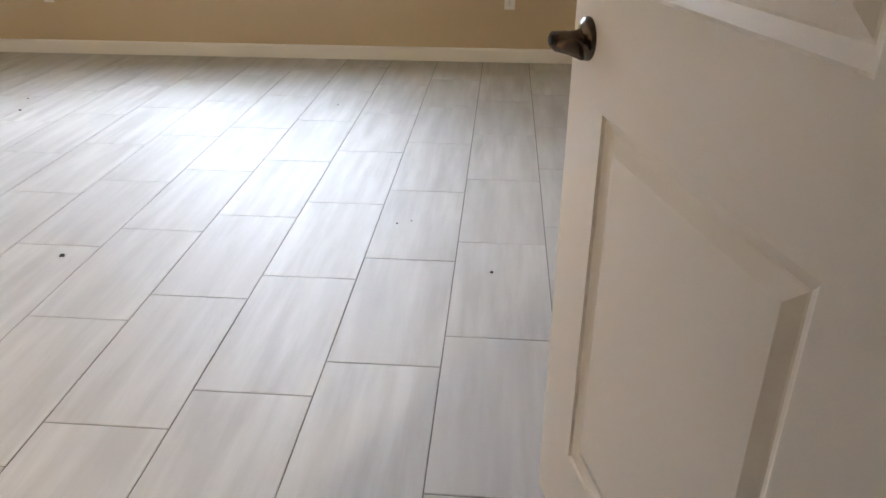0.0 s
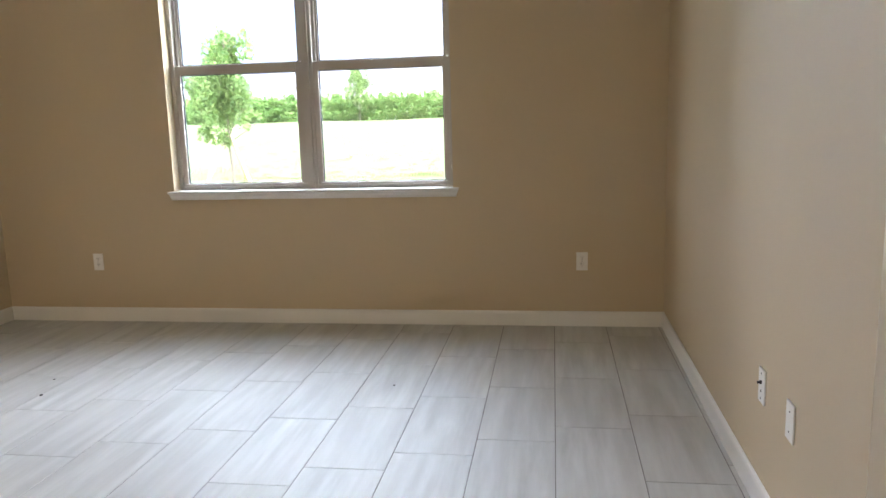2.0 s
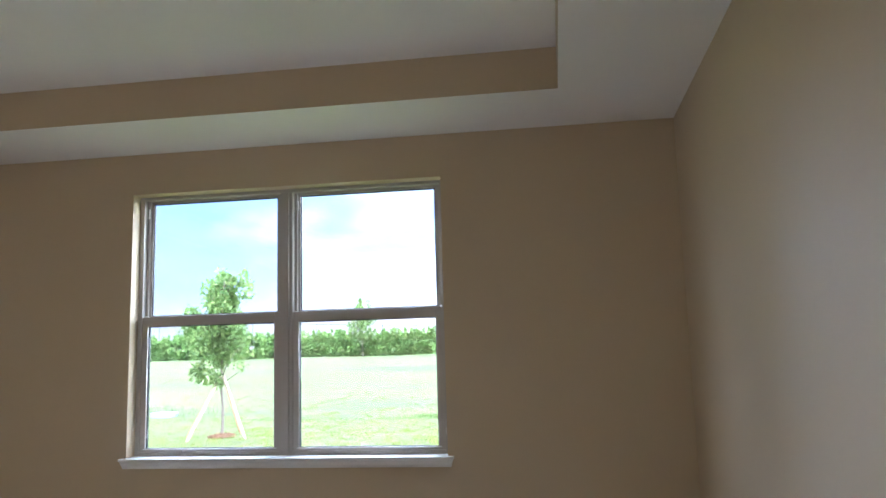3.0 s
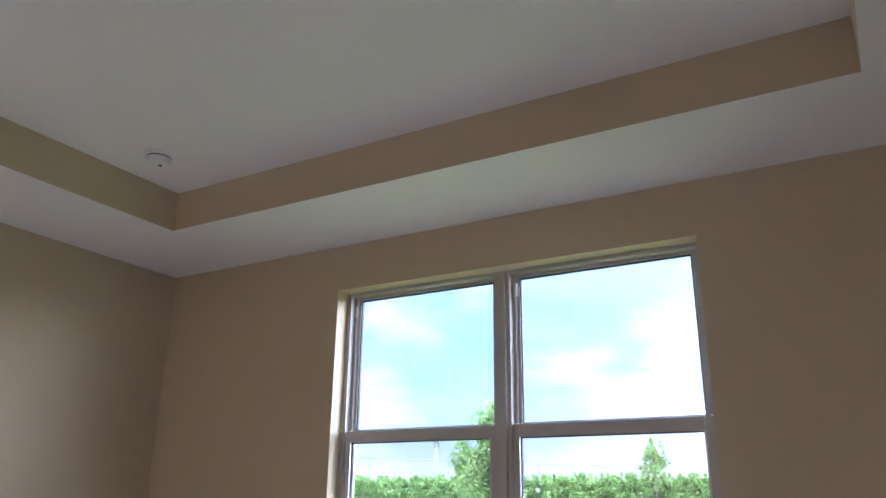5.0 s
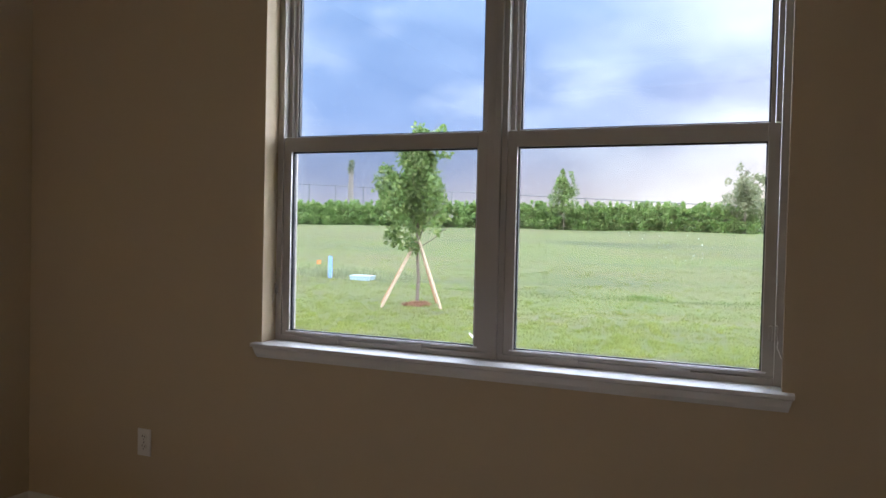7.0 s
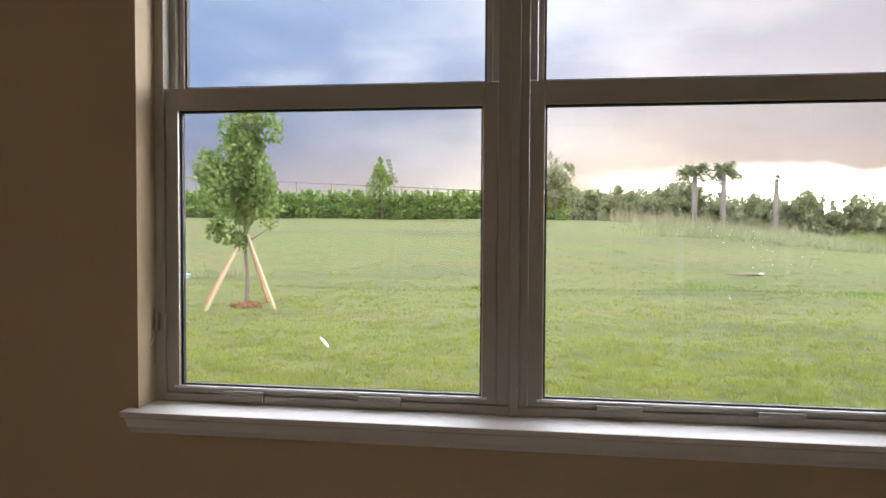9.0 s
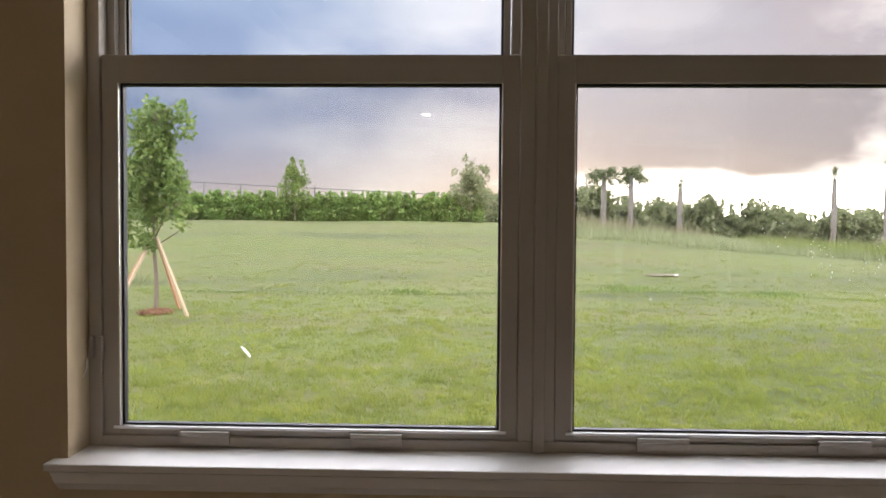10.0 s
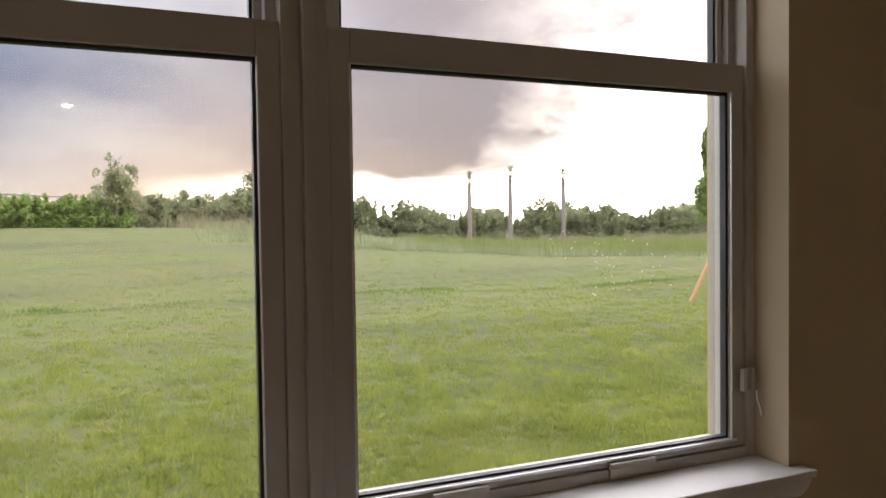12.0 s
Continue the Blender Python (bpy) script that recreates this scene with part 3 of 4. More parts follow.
def cable_plate(at, turn, jack):
    o = thing("cable_plate" if jack else "blank_plate", at, "white cable plate with a dark round jack" if jack else "white blank wall plate with two screws", "wall plate", turn=turn)
    part("cover_plate", plate_mesh(0.070, 0.114), PLASTIC, o)
    for dz in (-0.042, 0.042) if jack else (-0.03, 0.03):
        bm = lathe(bmesh.new(), [(0.003, 0), (0.003, 0.0015)], Matrix.Translation((0, -0.0058, dz)) @ Matrix.Rotation(radians(90), 4, "X"), 10)
        part("screw", bm, STEEL, o)
    if jack:
        bm = lathe(bmesh.new(), [(0.0065, 0), (0.0065, 0.004), (0.0045, 0.004), (0.0045, 0.013)], Matrix.Translation((0, -0.0058, 0.012)) @ Matrix.Rotation(radians(90), 4, "X"), 14)
        part("jack", bm, DARK, o, "dark threaded coaxial jack")
        bm = box(bmesh.new(), -0.004, 0.004, -0.0068, -0.0058, -0.022, -0.014)
        part("port", bm, DARK, o)
    return o


cable_plate((XW + 0.0005, -0.594, 0.414), 90, True)
cable_plate((XE - 0.0005, -2.205, 0.414), -90, True)
cable_plate((XE - 0.0005, -2.503, 0.414), -90, False)

# smoke detector in the corner of the tray
det = thing("smoke_detector", (-1.22, -0.975, HT), "white round smoke detector on the tray ceiling", "smoke detector")
part("base", lathe(bmesh.new(), [(0.064, -0.014), (0.067, -0.010), (0.067, 0.0)], sides=40), PLASTIC, det, "", True)
part("vent_ring", lathe(bmesh.new(), [(0.054, -0.020), (0.054, -0.0142)], sides=40), DARK, det, "dark vent gap")
part("cover", lathe(bmesh.new(), [(0.030, -0.054), (0.044, -0.050), (0.052, -0.038), (0.057, -0.0202)], sides=40), PLASTIC, det, "", True)
part("test_button", lathe(bmesh.new(), [(0.008, -0.0565), (0.009, -0.0541)], Matrix.Translation((0.012, 0, 0)), 16), DARK, det)

# lit ceiling lamp in the deep part of the room
lamp = thing("ceiling_light", (-0.61, -7.33, H), "lit round flush ceiling light", "ceiling light")
part("housing", lathe(bmesh.new(), [(0.062, -0.012), (0.068, -0.006), (0.07, 0.0)], sides=40), PLASTIC, lamp, "", True)
part("diffuser", lathe(bmesh.new(), [(0.035, -0.016), (0.05, -0.0125)], sides=40), GLOW, lamp, "glowing warm white diffuser")
ld = bpy.data.lights.new("ceiling_lamp", "AREA")
ld.shape, ld.size, ld.energy, ld.color = "DISK", 0.10, LAMP_W, (1.0, 0.80, 0.57)
lo = new("ceiling_lamp", ld)
lo.matrix_world = pose(-0.61, -7.33, H - 0.02)

# specks of dirt on the floor
rng = np.random.default_rng(11)
for x, y, r in ((0.204, -3.076, 0.010), (1.698, -3.067, 0.006), (0.782, -1.149, 0.005), (1.33, -2.707, 0.004), (1.382, -2.678, 0.003), (-0.95, -1.41, 0.008), (-1.04, -1.18, 0.006), (-0.655, -2.147, 0.006)):
    bm = bmesh.new()
    bmesh.ops.create_icosphere(bm, subdivisions=2, radius=r)
    for v in bm.verts:
        v.co *= 1 + 0.4 * noise.noise(v.co * 300 + Vector((x, y, 0)))
        v.co.z *= 0.5
    ob = part("dirt_speck", bm, DARK)
    ob.location = (x, y, r * 0.4)
    tagged(ob, "small dark speck of dirt on the tiles", "dirt", "specks on the floor")


# ---------------------------------------------------------------- outdoors
def smooth(a, b, t):
    t = np.clip((t - a) / (b - a), 0, 1)
    return t * t * (3 - 2 * t)


def land(x, y):
    """Height of the lawn: rising gently, with a long bank to the north-west."""
    x, y = np.asarray(x, float), np.asarray(y, float)
    rise = -0.15 + 0.02 * np.clip(y, 0, 15)
    bank_h = 1.3 * (1 - smooth(0, 18, x)) * smooth(10, 30, y) * (1 - smooth(60, 140, y))
    return rise + bank_h + 0.02 * np.sin(x * 0.9 + y * 0.35) * smooth(3, 8, y)


def axis(near, far, step, grow):
    vals, v, s = [0.0], 0.0, step
    while v < far:
        if v > near:
            s *= grow
        v += s
        vals.append(v)
    return vals


ax = axis(12, 2400, 0.6, 1.18)
xs = np.array(sorted({-v for v in ax} | set(ax)))
ys = np.array([-2400, -900, -300, -100, -30, -12] + [0.16 + v for v in axis(36, 2400, 0.6, 1.18)])
gx, gy = np.meshgrid(xs, ys)
gz = land(gx, gy)
gz[gy < 0] = -0.35
me = bpy.data.meshes.new("ground")
nx, ny = len(xs), len(ys)
idx = np.arange(nx * ny).reshape(ny, nx)
me.from_pydata(np.stack([gx, gy, gz], -1).reshape(-1, 3).tolist(), [], np.stack([idx[:-1, :-1], idx[:-1, 1:], idx[1:, 1:], idx[1:, :-1]], -1).reshape(-1, 4).tolist())
me.materials.append(LAWN)
me.shade_smooth()
tagged(new("ground", me), "mown green lawn rising to a bank", "lawn", "", "structure")


def blades(name, count, pick, lo, hi, width, mat, label, category, lean=0.5):
    r = np.random.default_rng(len(name) + count)
    x, y = pick(r, count)
    z = land(x, y) - 0.008
    hgt = lo + (hi - lo) * r.random(len(x)) * (0.62 + 0.38 * np.sin(x * 3.1 + 1.7 * np.sin(y * 2.3)) * np.sin(y * 3.7 + 1.3 * np.sin(x * 1.9)))
    a = r.uniform(0, 2 * np.pi, len(x))
    t = r.uniform(0, 2 * np.pi, len(x))
    wv = width * r.uniform(0.6, 1.4, len(x))
    base = np.stack([x, y, z], -1)
    side = np.stack([np.cos(a) * wv, np.sin(a) * wv, 0 * x], -1)
    tip = base + np.stack([np.cos(t) * hgt * lean * r.uniform(0.2, 1, len(x)), np.sin(t) * hgt * lean * r.uniform(0.2, 1, len(x)), hgt], -1)
    pts = np.stack([base - side, base + side, tip], 1).reshape(-1, 3)
    return tagged(new(name, mesh_from_flakes(name, pts, mat, 3)), label, category, "", "stuff")


def near_lawn(r, k):
    # blades stand in loose tufts
    tufts = k // 14
    ty = 0.9 + np.minimum(r.exponential(4.6, tufts), 26)
    tx = r.uniform(-1, 1, tufts) * (1.6 + ty * 0.95) + 0.22 * ty
    which = r.integers(0, tufts, k)
    spread = 0.018 + 0.003 * ty[which]
    return tx[which] + r.normal(0, 1, k) * spread, ty[which] + r.normal(0, 1, k) * spread


def reed_bed(r, k):
    u = r.random(k)
    y = 20 + 16 * r.random(k)
    x = 9.5 + 40 * u + (y - 20) * 0.2
    keep = y > 20 + 1.6 * np.sin(u * 9) ** 2 + 4.5 * np.clip(0.12 - u, 0, 1) * 6
    return x[keep], y[keep]


def rough_edge(r, k):
    u = r.random(k)
    x = 3.4 + 16 * u + r.normal(0, 0.6, k)
    y = 22.0 + 15 * r.random(k) ** 1.3 - 2 * u + 0.7 * np.sin(u * 17)
    return x, y


def straw_edge(r, k):
    # clumps of dry stalks in front of the scrub
    cx, cy = r.uniform(3, 48, 90), r.uniform(24, 40, 90)
    which = r.integers(0, 90, k)
    return cx[which] + r.normal(0, 0.55, k), cy[which] + r.normal(0, 0.4, k)


blades("lawn_grass", 400000, near_lawn, 0.022, 0.085, 0.0046, BLADE, "short green lawn grass outside the window", "grass", 0.85)
blades("tall_grass", 40000, reed_bed, 0.35, 0.75, 0.012, REED, "tall unmown green grass along the lawn", "grass", 0.4)
blades("rough_grass", 22000, rough_edge, 0.12, 0.5, 0.012, SCRUB, "rough grass under the palms", "grass", 0.6)
blades("dry_grass", 9000, straw_edge, 0.35, 1.05, 0.016, STRAW, "clumps of tall dry grass before the scrub", "grass", 0.35)


def weeds_near(r, k):
    return r.normal(-8.6, 0.9, k), r.normal(13.2, 0.35, k)


blades("weeds", 1600, weeds_near, 0.08, 0.26, 0.012, SCRUB, "low dark weeds by the utility box", "weeds", 0.8)
for x, y, s in ((2.9, 12.6, 0.8), (5.4, 12.2, 0.5), (9.0, 11.6, 0.7), (10.4, 11.8, 0.6), (-1.2, 12.0, 0.4)):
    blades("grass_tuft", 260, lambda r, k: (r.normal(x, s * 0.5, k), r.normal(y, s * 0.16, k)), 0.04, 0.13, 0.008, LEAF, "darker tuft of longer grass in the lawn", "grass tuft", 0.9)


def dark_strip(r, k):
    x = r.uniform(-7, 15, k)
    return x, 11.9 + 0.35 * np.sin(x * 0.6) + r.normal(0, 0.22, k) * (0.6 + 0.4 * np.sin(x * 1.7))


blades("swale_grass", 5000, dark_strip, 0.03, 0.085, 0.007, LEAF, "darker strip of longer grass across the lawn", "grass", 0.9)


def bush_points(r, k, rx, rz, z0, lumps_n=14, taper=0.0, small=0.22, big=0.45):
    """Leaf places on and in a lumpy crown."""
    c = r.normal(size=(lumps_n, 3))
    c /= np.linalg.norm(c, axis=1)[:, None]
    c *= r.uniform(0.2, 0.95, (lumps_n, 1))
    rad = r.uniform(small, big, lumps_n)
    which = r.integers(0, lumps_n, k)
    p = r.normal(size=(k, 3))
    p /= np.linalg.norm(p, axis=1)[:, None]
    p = c[which] + p * (rad[which] * r.random(k) ** 0.35)[:, None]
    squeeze = 1 - taper * (p[:, 2:3] + 1) / 2
    p[:, :2] *= squeeze
    return p * np.array([rx, rx, rz]) + np.array([0, 0, z0 + rz])


def branching(bm, r, top, base_r, limbs, reach, low):
    trunk = [Vector((0, 0, -0.1))]
    for i in range(1, 7):
        trunk.append(Vector((r.normal(0, 0.02), r.normal(0, 0.02), top * i / 6)))
    for i, (a, b) in enumerate(zip(trunk, trunk[1:])):
        tube(bm, a, b, base_r * (1 - i / 7.5), base_r * (1 - (i + 1) / 7.5), 9)
    limb_bm = bmesh.new()
    for i in range(limbs):
        z = low + (top - low) * (i + 0.5) / limbs * 0.95
        a = r.uniform(0, 2 * np.pi)
        ln = reach * r.uniform(0.6, 1) * (1 - 0.5 * (z - low) / (top - low))
        s = Vector((0, 0, z))
        mid = s + Vector((math.cos(a) * ln * 0.5, math.sin(a) * ln * 0.5, ln * 0.3))
        e = s + Vector((math.cos(a + 0.2) * ln, math.sin(a + 0.2) * ln, ln * 0.75))
        tube(limb_bm, s, mid, base_r * 0.35, base_r * 0.2, 6)
        tube(limb_bm, mid, e, base_r * 0.2, base_r * 0.07, 6)
    return limb_bm


def tree(at, hgt, crown_r, low, leaves, size, seed, label, mat=LEAF, taper=0.35, lumps_n=60):
    r = np.random.default_rng(seed)
    o = thing("tree", at, label, "tree")
    bm = bmesh.new()
    limb_bm = branching(bm, r, hgt * 0.93, max(0.022, hgt * 0.011), 16, crown_r, low)
    part("trunk", bm, BARK, o, "thin grey trunk", True)
    part("limbs", limb_bm, BARK, o)
    p = bush_points(r, leaves, crown_r, (hgt - low) / 2, low, lumps_n, taper, 0.13, 0.32)
    crown = new("crown", mesh_from_flakes("crown", flakes(p, r.uniform(0.6, 1.3, leaves) * size, r, 1.9), mat))
    crown.parent = o
    return o


def stake(a, b, mat, label):
    """A sawn brace leaning from the ground to the trunk."""
    a, b = Vector(a), Vector(b)
    bm = box(bmesh.new(), -0.019, 0.019, -0.019, 0.019, -0.05, (b - a).length, 0.003)
    ob = part("tree_stake", bm, mat)
    ob.matrix_basis = Matrix.Translation(a) @ (b - a).to_track_quat("Z", "Y").to_matrix().to_4x4()
    return tagged(ob, label, "tree stake", "braces round the young trees")


def mulch(x, y, rad, seed):
    r = np.random.default_rng(seed)
    k = 500
    a, d = r.uniform(0, 2 * np.pi, k), rad * np.sqrt(r.random(k))
    p = np.stack([x + np.cos(a) * d, y + np.sin(a) * d, land(x + np.cos(a) * d, y + np.sin(a) * d) + 0.02 + r.uniform(0, 0.04, k) * (1 - d / rad)], -1)
    tagged(new("mulch", mesh_from_flakes("mulch", flakes(p, r.uniform(0.02, 0.06, k), r, 2.2), MULCH)), "red wood mulch round the young tree", "mulch", "", "stuff")


def staked_tree(x, y, seed, turn, reach=0.90):
    z = float(land(x, y))
    tree((x, y, z), 3.15, reach, 0.92, 9500, 0.05, seed, "slim young oak with green leaves, held by braces")
    mulch(x, y, 0.24, seed + 1)
    for i, (dx, dy, mat, lab) in enumerate(((-0.70, 0.05, REDSTAKE, "reddish wooden brace leaning on the young tree"), (-0.42, -0.5, STAKE, "pale wooden brace leaning on the young tree"),
                                             (0.58, -0.30, STAKE, "pale wooden brace leaning on the young tree"), (0.18, 0.45, REDSTAKE, "reddish wooden brace leaning on the young tree"))):
        c, s = math.cos(turn), math.sin(turn)
        px, py = x + dx * c - dy * s, y + dx * s + dy * c
        stake((px, py, float(land(px, py))), (x + dx * 0.04, y + dy * 0.04, z + 1.12), mat, lab)


staked_tree(-4.609, 9.35, 21, 0.0)
staked_tree(9.32, 8.8, 22, 0.05, 0.55)

tree((-7.276, 30.0, float(land(-7.276, 30))), 2.75, 1.25, 0.4, 2400, 0.065, 31, "small sparse tree behind the hedge", LEAF, 0.75)
tree((0.065, 30.0, float(land(0.065, 30))), 2.85, 1.15, 0.4, 3000, 0.07, 32, "small dark tree at the end of the hedge", SCRUB, 0.35)

# hedge along the top of the bank: shrubs side by side
shrubs = []
for v in range(3):
    r = np.random.default_rng(50 + v)
    o = thing("hedge_shrub", (0, 0, 0), "leafy bright green hedge shrub on the bank", "hedge", "hedge shrubs")
    bm = bmesh.new()
    for i in range(5):
        a = r.uniform(0, 6.28)
        tube(bm, (0, 0, -0.05), (math.cos(a) * 0.3, math.sin(a) * 0.25, 0.8), 0.018, 0.006, 6)
    part("stems", bm, BARK, o)
    p = bush_points(r, 2600, 0.62, 0.52, -0.02, 26)
    spikes = r.integers(0, 9, 500)
    sp = np.stack([r.uniform(-0.5, 0.5, 9)[spikes] + r.normal(0, 0.035, 500), r.uniform(-0.3, 0.3, 9)[spikes] + r.normal(0, 0.035, 500), r.uniform(0.7, 1.22, 500) * r.uniform(0.85, 1.05, 9)[spikes]], -1)
    skirt = np.stack([r.uniform(-0.6, 0.6, 700), r.uniform(-0.35, 0.35, 700), r.uniform(-0.05, 0.45, 700)], -1)
    p = np.concatenate([p, sp, skirt])
    crown = new("crown", mesh_from_flakes("crown", flakes(p, r.uniform(0.045, 0.10, len(p)), r, 2.2), HEDGELEAF))
    crown.parent = o
    shrubs.append(o)
r = np.random.default_rng(60)
x, k = -26.0, 0
while x < 0.4:
    y = 30.4 + r.normal(0, 0.1)
    m = pose(x, y, float(land(x, y)), 0, 0, r.uniform(0, 360))
    if k < 3:
        shrubs[k].matrix_basis = m
    else:
        copy_thing(shrubs[k % 3], m)
    x += r.uniform(0.62, 0.85)
    k += 1

# chain-link fence behind the hedge: posts and rail
fence = thing("fence", (0, 0, 0), "grey chain-link fence with posts behind the hedge", "fence")
rail = lambda x: 2.68 - 0.0457 * (x + 0.3)
x = -30.0
while x < 1.5:
    bm = tube(bmesh.new(), (x, 34, float(land(x, 34)) - 0.1), (x, 34, rail(x) + 0.04), 0.03, sides=8)
    part("post", bm, STEEL, fence)
    x += 1.75
part("top_rail", tube(bmesh.new(), (-30, 34, rail(-30)), (0.7, 34, rail(0.7)), 0.021, sides=8), STEEL, fence)


def palm(x, y, top, crown_size, seed, braced=True):
    """A newly planted cabbage palm: fibrous trunk, cut or tied fronds, wooden braces."""
    r = np.random.default_rng(seed)
    z = float(land(x, y))
    kind = "few green fronds" if crown_size > 0.5 else "fronds tied upright"
    o = thing("palm_tree", (x, y, z), "braced cabbage palm with " + kind, "palm tree", "newly planted palms")
    hgt = top - z
    bm = bmesh.new()
    rings = [(0.17, -0.1), (0.15, 0.2)]
    for i in range(1, 15):
        f = i / 15
        rings.append((0.11 + 0.04 * math.sin(f * 3.1) + r.uniform(-0.012, 0.012), 0.2 + (hgt * 0.8 - 0.2) * f))
    rings.append((0.07, hgt * 0.86))
    lathe(bm, rings, sides=12)
    part("trunk", bm, PALMBARK, o, "grey-brown fibrous trunk", True)
    pts = []
    if crown_size <= 0.5:
        f = r.random(240)
        wdt = (0.07 + 0.15 * np.sin(f * 2.6)) * r.random(240)
        a = r.uniform(0, 6.28, 240)
        pts = list(np.stack([np.cos(a) * wdt, np.sin(a) * wdt, hgt * (0.74 + 0.26 * f)], -1))
    for i in range(30 if crown_size > 0.5 else 0):
        a = r.uniform(0, 2 * np.pi)
        lift = r.uniform(-0.3, 1.2) if crown_size > 0.5 else r.uniform(1.6, 3.5)
        d = np.array([math.cos(a), math.sin(a), lift])
        d /= np.linalg.norm(d)
        stem = np.array([0, 0, hgt * 0.84])
        ln = crown_size * r.uniform(0.8, 1.1)
        for j in range(34):
            f = 0.35 + 0.65 * j / 33
            c = stem + d * ln * f + np.array([0, 0, -0.35 * ln * f * f if crown_size > 0.5 else 0])
            pts.append(c + r.normal(0, 0.05 + 0.05 * f, 3) * crown_size)
    pts = np.array(pts)
    fr = new("fronds", mesh_from_flakes("fronds", flakes(pts, r.uniform(0.03, 0.07, len(pts)), r, 5.5 if crown_size > 0.5 else 3.0), FROND))
    fr.parent = o
    if braced:
        for i in range(3):
            a = 2 * math.pi * i / 3 + seed
            fx, fy = math.cos(a) * 0.62, math.sin(a) * 0.62
            bm = tube(bmesh.new(), (fx, fy, float(land(x + fx, y + fy)) - z - 0.05), (fx * 0.2, fy * 0.2, 0.95), 0.03, sides=6)
            part("brace", bm, BARK, o, "weathered wooden brace")
    return o


for i, (x, y, top, cs) in enumerate(((-15.4, 31.6, 4.75, 0.45), (-18.9, 31.6, 4.8, 0.45), (7.35, 40, 4.55, 0.95), (8.82, 40, 4.65, 0.95), (11.47, 40, 3.9, 0.4), (19.7, 40, 4.55, 0.42),
                                       (22.5, 40, 4.95, 0.5), (26.35, 40, 4.85, 0.35), (38.5, 40, 5.2, 0.5))):
    palm(x, y, top, cs, 70 + i)

# scrub and far trees to the north-east
kinds = []
for v in range(4):
    r = np.random.default_rng(90 + v)
    o = thing("bush", (0, 0, 0), "dense dark green scrub bush beyond the lawn", "bush", "scrub beyond the lawn")
    bm = bmesh.new()
    for i in range(6):
        a = r.uniform(0, 6.28)
        tube(bm, (0, 0, -0.2), (math.cos(a) * 0.7, math.sin(a) * 0.7, 1.3), 0.05, 0.015, 6)
    part("stems", bm, BARK, o)
    p = bush_points(r, 4200, 1.25, 0.95, -0.1, 34 + 8 * v, 0.2, 0.14, 0.36)
    sprays = r.integers(0, 26, 1500)
    sa, sd = r.uniform(0, 6.28, 26), r.uniform(0.1, 1.15, 26)
    lift = r.random(1500)
    sp = np.stack([(np.cos(sa) * sd)[sprays] * (0.8 + 0.3 * lift) + r.normal(0, 0.05, 1500), (np.sin(sa) * sd)[sprays] * (0.8 + 0.3 * lift) + r.normal(0, 0.05, 1500), 0.5 + lift * (1.75 - 0.6 * sd)[sprays]], -1)
    skirt = np.stack([r.uniform(-1.2, 1.2, 900), r.uniform(-0.9, 0.9, 900), r.uniform(-0.1, 0.7, 900)], -1)
    p = np.concatenate([p, sp, skirt])
    crown = new("crown", mesh_from_flakes("crown", flakes(p, r.uniform(0.06, 0.15, len(p)), r, 2.0), SCRUB))
    crown.parent = o
    kinds.append(o)
r = np.random.default_rng(99)
spots = []
x = 1.0
while x < 62:
    spots.append((x, 44 + r.uniform(-2.5, 3) - 0.02 * x, r.uniform(0.8, 1.35)))
    x += r.uniform(0.9, 1.7)
for x, s in ((15.8, 1.15), (13.4, 1.2), (12.6, 1.1), (18.0, 0.9), (36.0, 1.2), (35.0, 1.0), (5.2, 0.9), (3.2, 0.7), (9.8, 0.55), (10.6, 0.5)):
    spots.append((x, 40.8, s))
for i in range(26):
    spots.append((-12 + 6.2 * i + r.uniform(-2, 2), 95 + r.uniform(-8, 12), r.uniform(1.6, 2.3)))
for i, (x, y, s) in enumerate(spots):
    m = pose(x, y, float(land(x, y)), 0, 0, r.uniform(0, 360))
    if i < 4:
        kinds[i].matrix_basis = m @ Matrix.Scale(1.0, 4)
    else:
        b = copy_thing(kinds[i % 4], m)
        b.scale = (s * r.uniform(1.0, 1.25), s, s * r.uniform(0.85, 1.1))

# utility things in the lawn
z = float(land(-8.4, 12.6))
mk = thing("marker_post", (-8.35, 12.6, z), "pale blue plastic utility marker post in the lawn", "marker post")
part("post", box(bmesh.new(), -0.045, 0.045, -0.02, 0.02, -0.1, 0.48, 0.01), BLUE, mk)
part("cap", box(bmesh.new(), -0.048, 0.048, -0.024, 0.024, 0.4805, 0.50, 0.006), BLUE, mk)
ub = thing("utility_box", (-7.55, 12.7, float(land(-7.55, 12.7))), "low pale utility box lid set in the lawn", "utility box")
part("body", box(bmesh.new(), -0.24, 0.24, -0.17, 0.17, -0.1, 0.07, 0.012), LID, ub)
part("lid", box(bmesh.new(), -0.25, 0.25, -0.18, 0.18, 0.0705, 0.10, 0.012), LID, ub)
fl = thing("marker_flag", (-8.9, 12.9, float(land(-8.9, 12.9))), "small orange marker flag in the weeds", "flag")
part("wire", tube(bmesh.new(), (0, 0, -0.05), (0, 0, 0.36), 0.003, sides=6), STEEL, fl)
part("flag", box(bmesh.new(), 0, 0.11, -0.002, 0.002, 0.27, 0.355), ORANGE, fl)


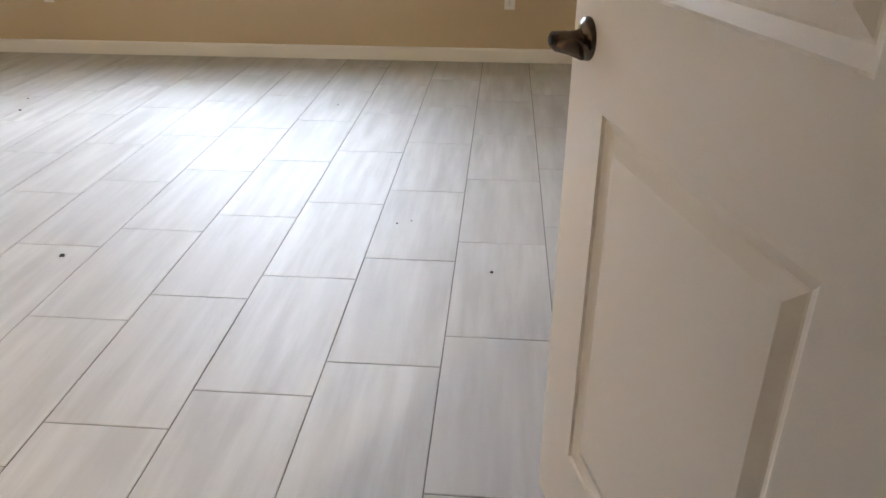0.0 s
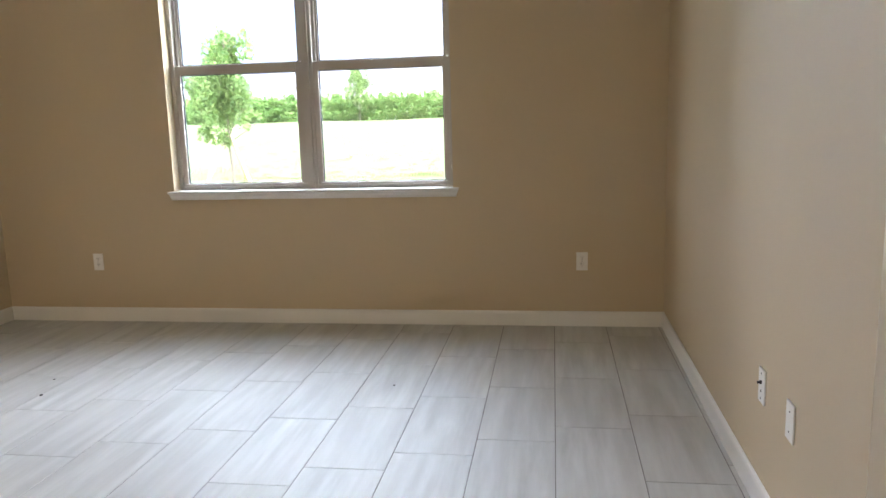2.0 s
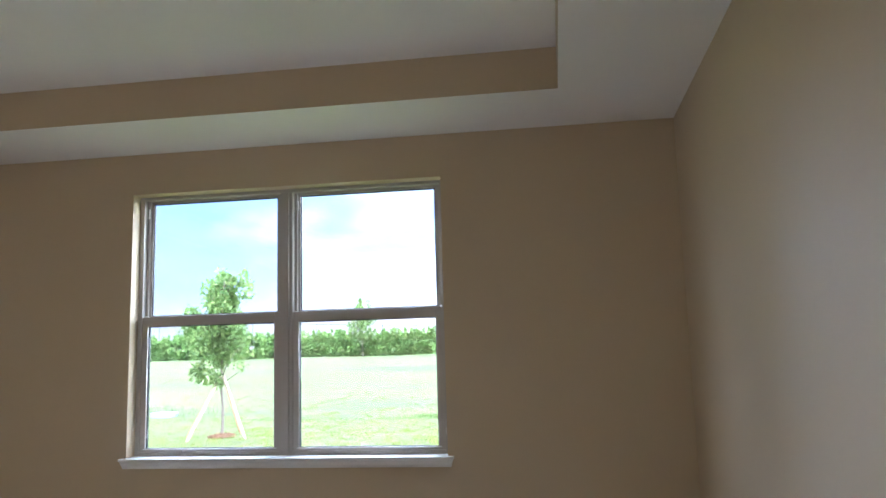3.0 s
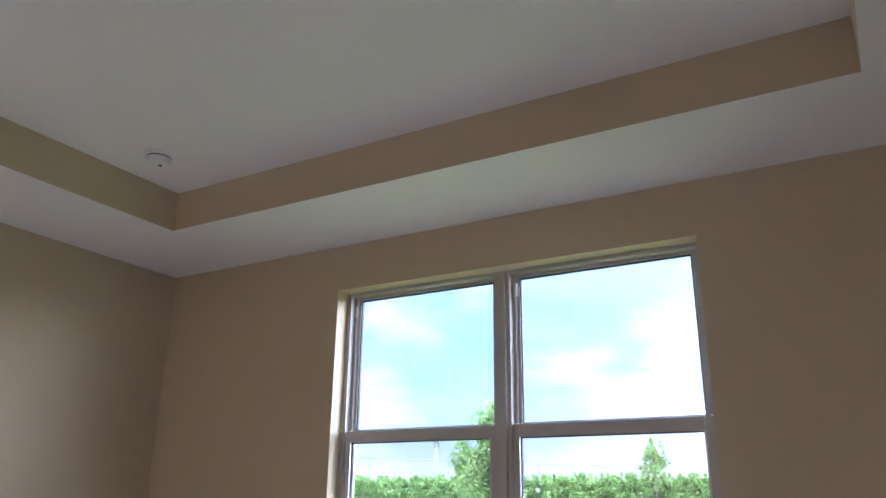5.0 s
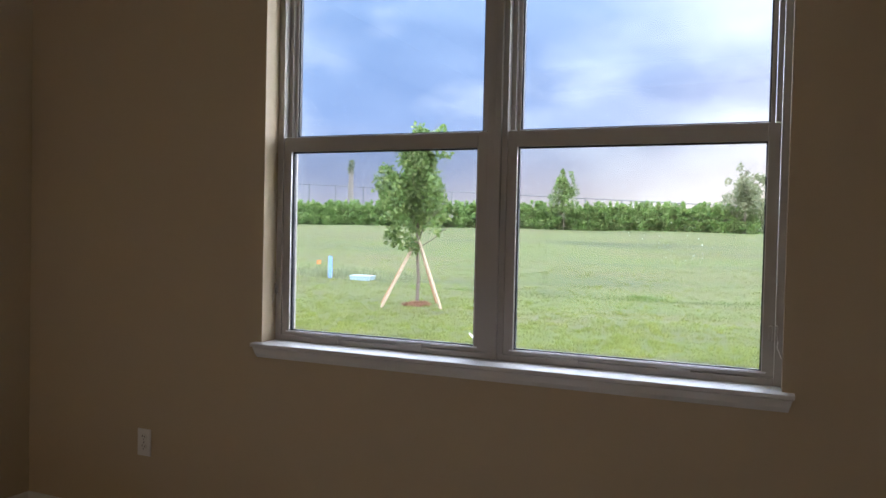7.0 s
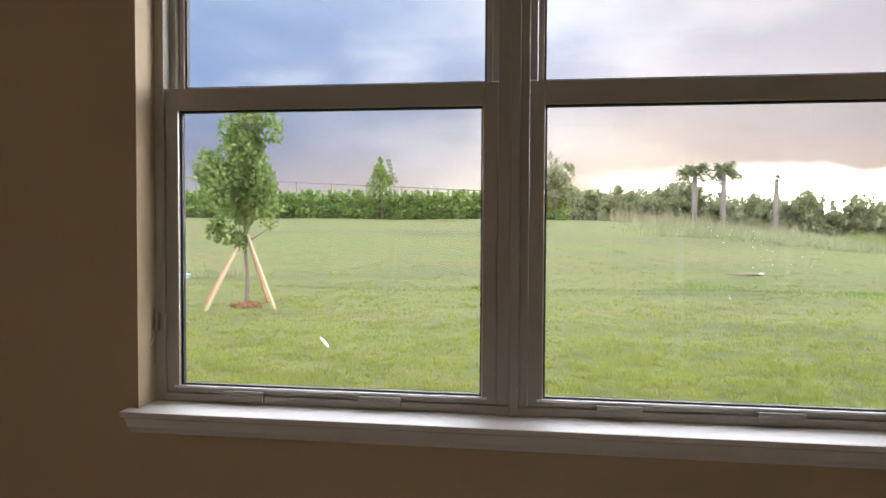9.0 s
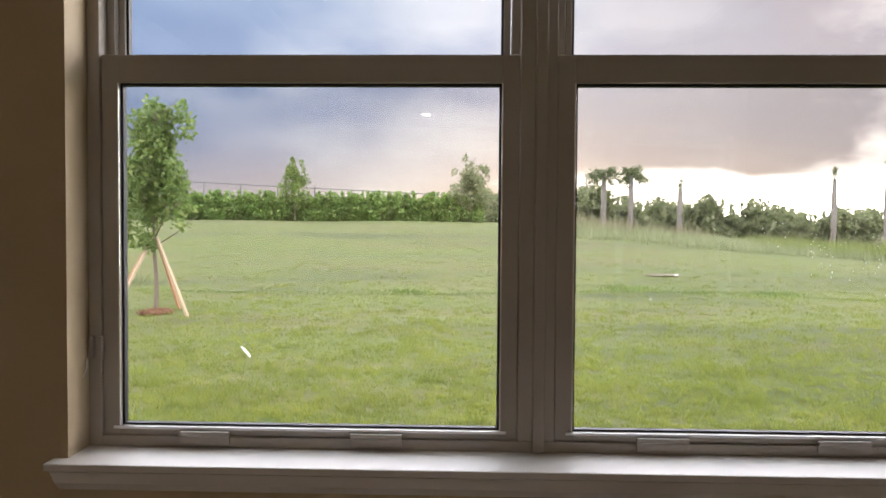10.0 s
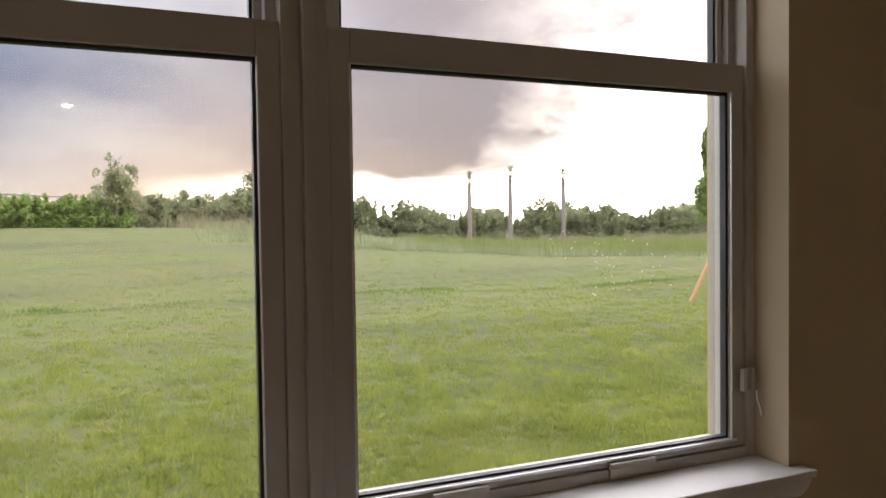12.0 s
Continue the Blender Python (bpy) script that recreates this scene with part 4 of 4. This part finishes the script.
def litter(x, y, size, seed):
    r = np.random.default_rng(seed)
    bm = bmesh.new()
    bmesh.ops.create_grid(bm, x_segments=4, y_segments=3, size=1)
    for v in bm.verts:
        v.co = Vector((v.co.x * size * 0.35 * (1.1 - abs(v.co.y)), v.co.y * size, abs(v.co.x) * size * 0.2 + r.uniform(0, 0.006)))
    bmesh.ops.solidify(bm, geom=bm.faces[:], thickness=0.001)
    ob = part("paper_scrap", bm, PAPER)
    ob.matrix_basis = pose(x, y, float(land(x, y)) + 0.05, 35, 10, 25 + seed * 40)
    tagged(ob, "white scrap of litter on the grass", "litter", "scraps on the lawn")


litter(-2.36, 6.15, 0.085, 1)
litter(7.6, 10.1, 0.06, 2)
litter(2.9, 11.0, 0.05, 3)
bm = bmesh.new()
bmesh.ops.create_icosphere(bm, subdivisions=3, radius=1)
for v in bm.verts:
    v.co *= 1 + 0.25 * noise.noise(v.co * 2.0)
    v.co = Vector((v.co.x * 0.42, v.co.y * 0.3, v.co.z * 0.012))
ob = part("bare_patch", bm, SOIL, None, "", True)
ob.location = (3.95, 14.6, float(land(3.95, 14.6)))
tagged(ob, "bare dark patch of soil in the lawn", "soil")
bm = bmesh.new()
bmesh.ops.create_icosphere(bm, subdivisions=2, radius=1)
for v in bm.verts:
    v.co *= 1 + 0.3 * noise.noise(v.co * 1.7)
    v.co = Vector((v.co.x * 0.06, v.co.y * 0.045, v.co.z * 0.03))
ob = part("stone", bm, STUCCO, None, "", True)
ob.location = (4.25, 14.4, float(land(4.25, 14.4)) + 0.03)
tagged(ob, "flat pale stone in the lawn", "stone")

# ---------------------------------------------------------------- floor, tile by tile
bm = bmesh.new()
box(bm, XW, XE, YB, 0, -0.12, -0.0025)
floor = structure("floor", bm, GROUT, "pale grey streaked porcelain tiles, staggered", "floor")
TW, TL, JOINT = 0.3172, 0.620, 0.0035
OX, OY = 0.302, -2.2165        # a joint crossing
STEP = -0.1535
tile_cache = {}


def tile_mesh(w_, l_):
    key = (round(w_, 3), round(l_, 3))
    if key not in tile_cache:
        bm = bmesh.new()
        a, b, e = w_ / 2, l_ / 2, 0.0012
        lo = [bm.verts.new((sx * a, sy * b, -0.0024)) for sx, sy in ((-1, -1), (1, -1), (1, 1), (-1, 1))]
        mid = [bm.verts.new((sx * a, sy * b, -e * 0.6)) for sx, sy in ((-1, -1), (1, -1), (1, 1), (-1, 1))]
        hi = [bm.verts.new((sx * (a - e), sy * (b - e), 0)) for sx, sy in ((-1, -1), (1, -1), (1, 1), (-1, 1))]
        for p, q in ((lo, mid), (mid, hi)):
            for i in range(4):
                bm.faces.new((p[i], p[(i + 1) % 4], q[(i + 1) % 4], q[i]))
        bm.faces.new(hi)
        tile_cache[key] = mesh_of("tile", bm, TILE)
    return tile_cache[key]


X0, X1, Y0, Y1 = XW, XE, YB, 0.0
col = math.floor((X0 - OX) / TW)
while OX + col * TW < X1:
    xa, xb = max(OX + col * TW, X0), min(OX + (col + 1) * TW, X1)
    # columns to the east of the crossing shift north step by step
    off = OY + (col * -STEP) - 0.0
    row = math.floor((Y0 - off) / TL)
    while off + row * TL < Y1:
        ya, yb = max(off + row * TL, Y0), min(off + (row + 1) * TL, Y1)
        if xb - xa > 0.01 and yb - ya > 0.01:
            t = new("tile", tile_mesh(xb - xa - JOINT, yb - ya - JOINT))
            t.parent = floor
            t.location = ((xa + xb) / 2, (ya + yb) / 2, 0)
        row += 1
    col += 1
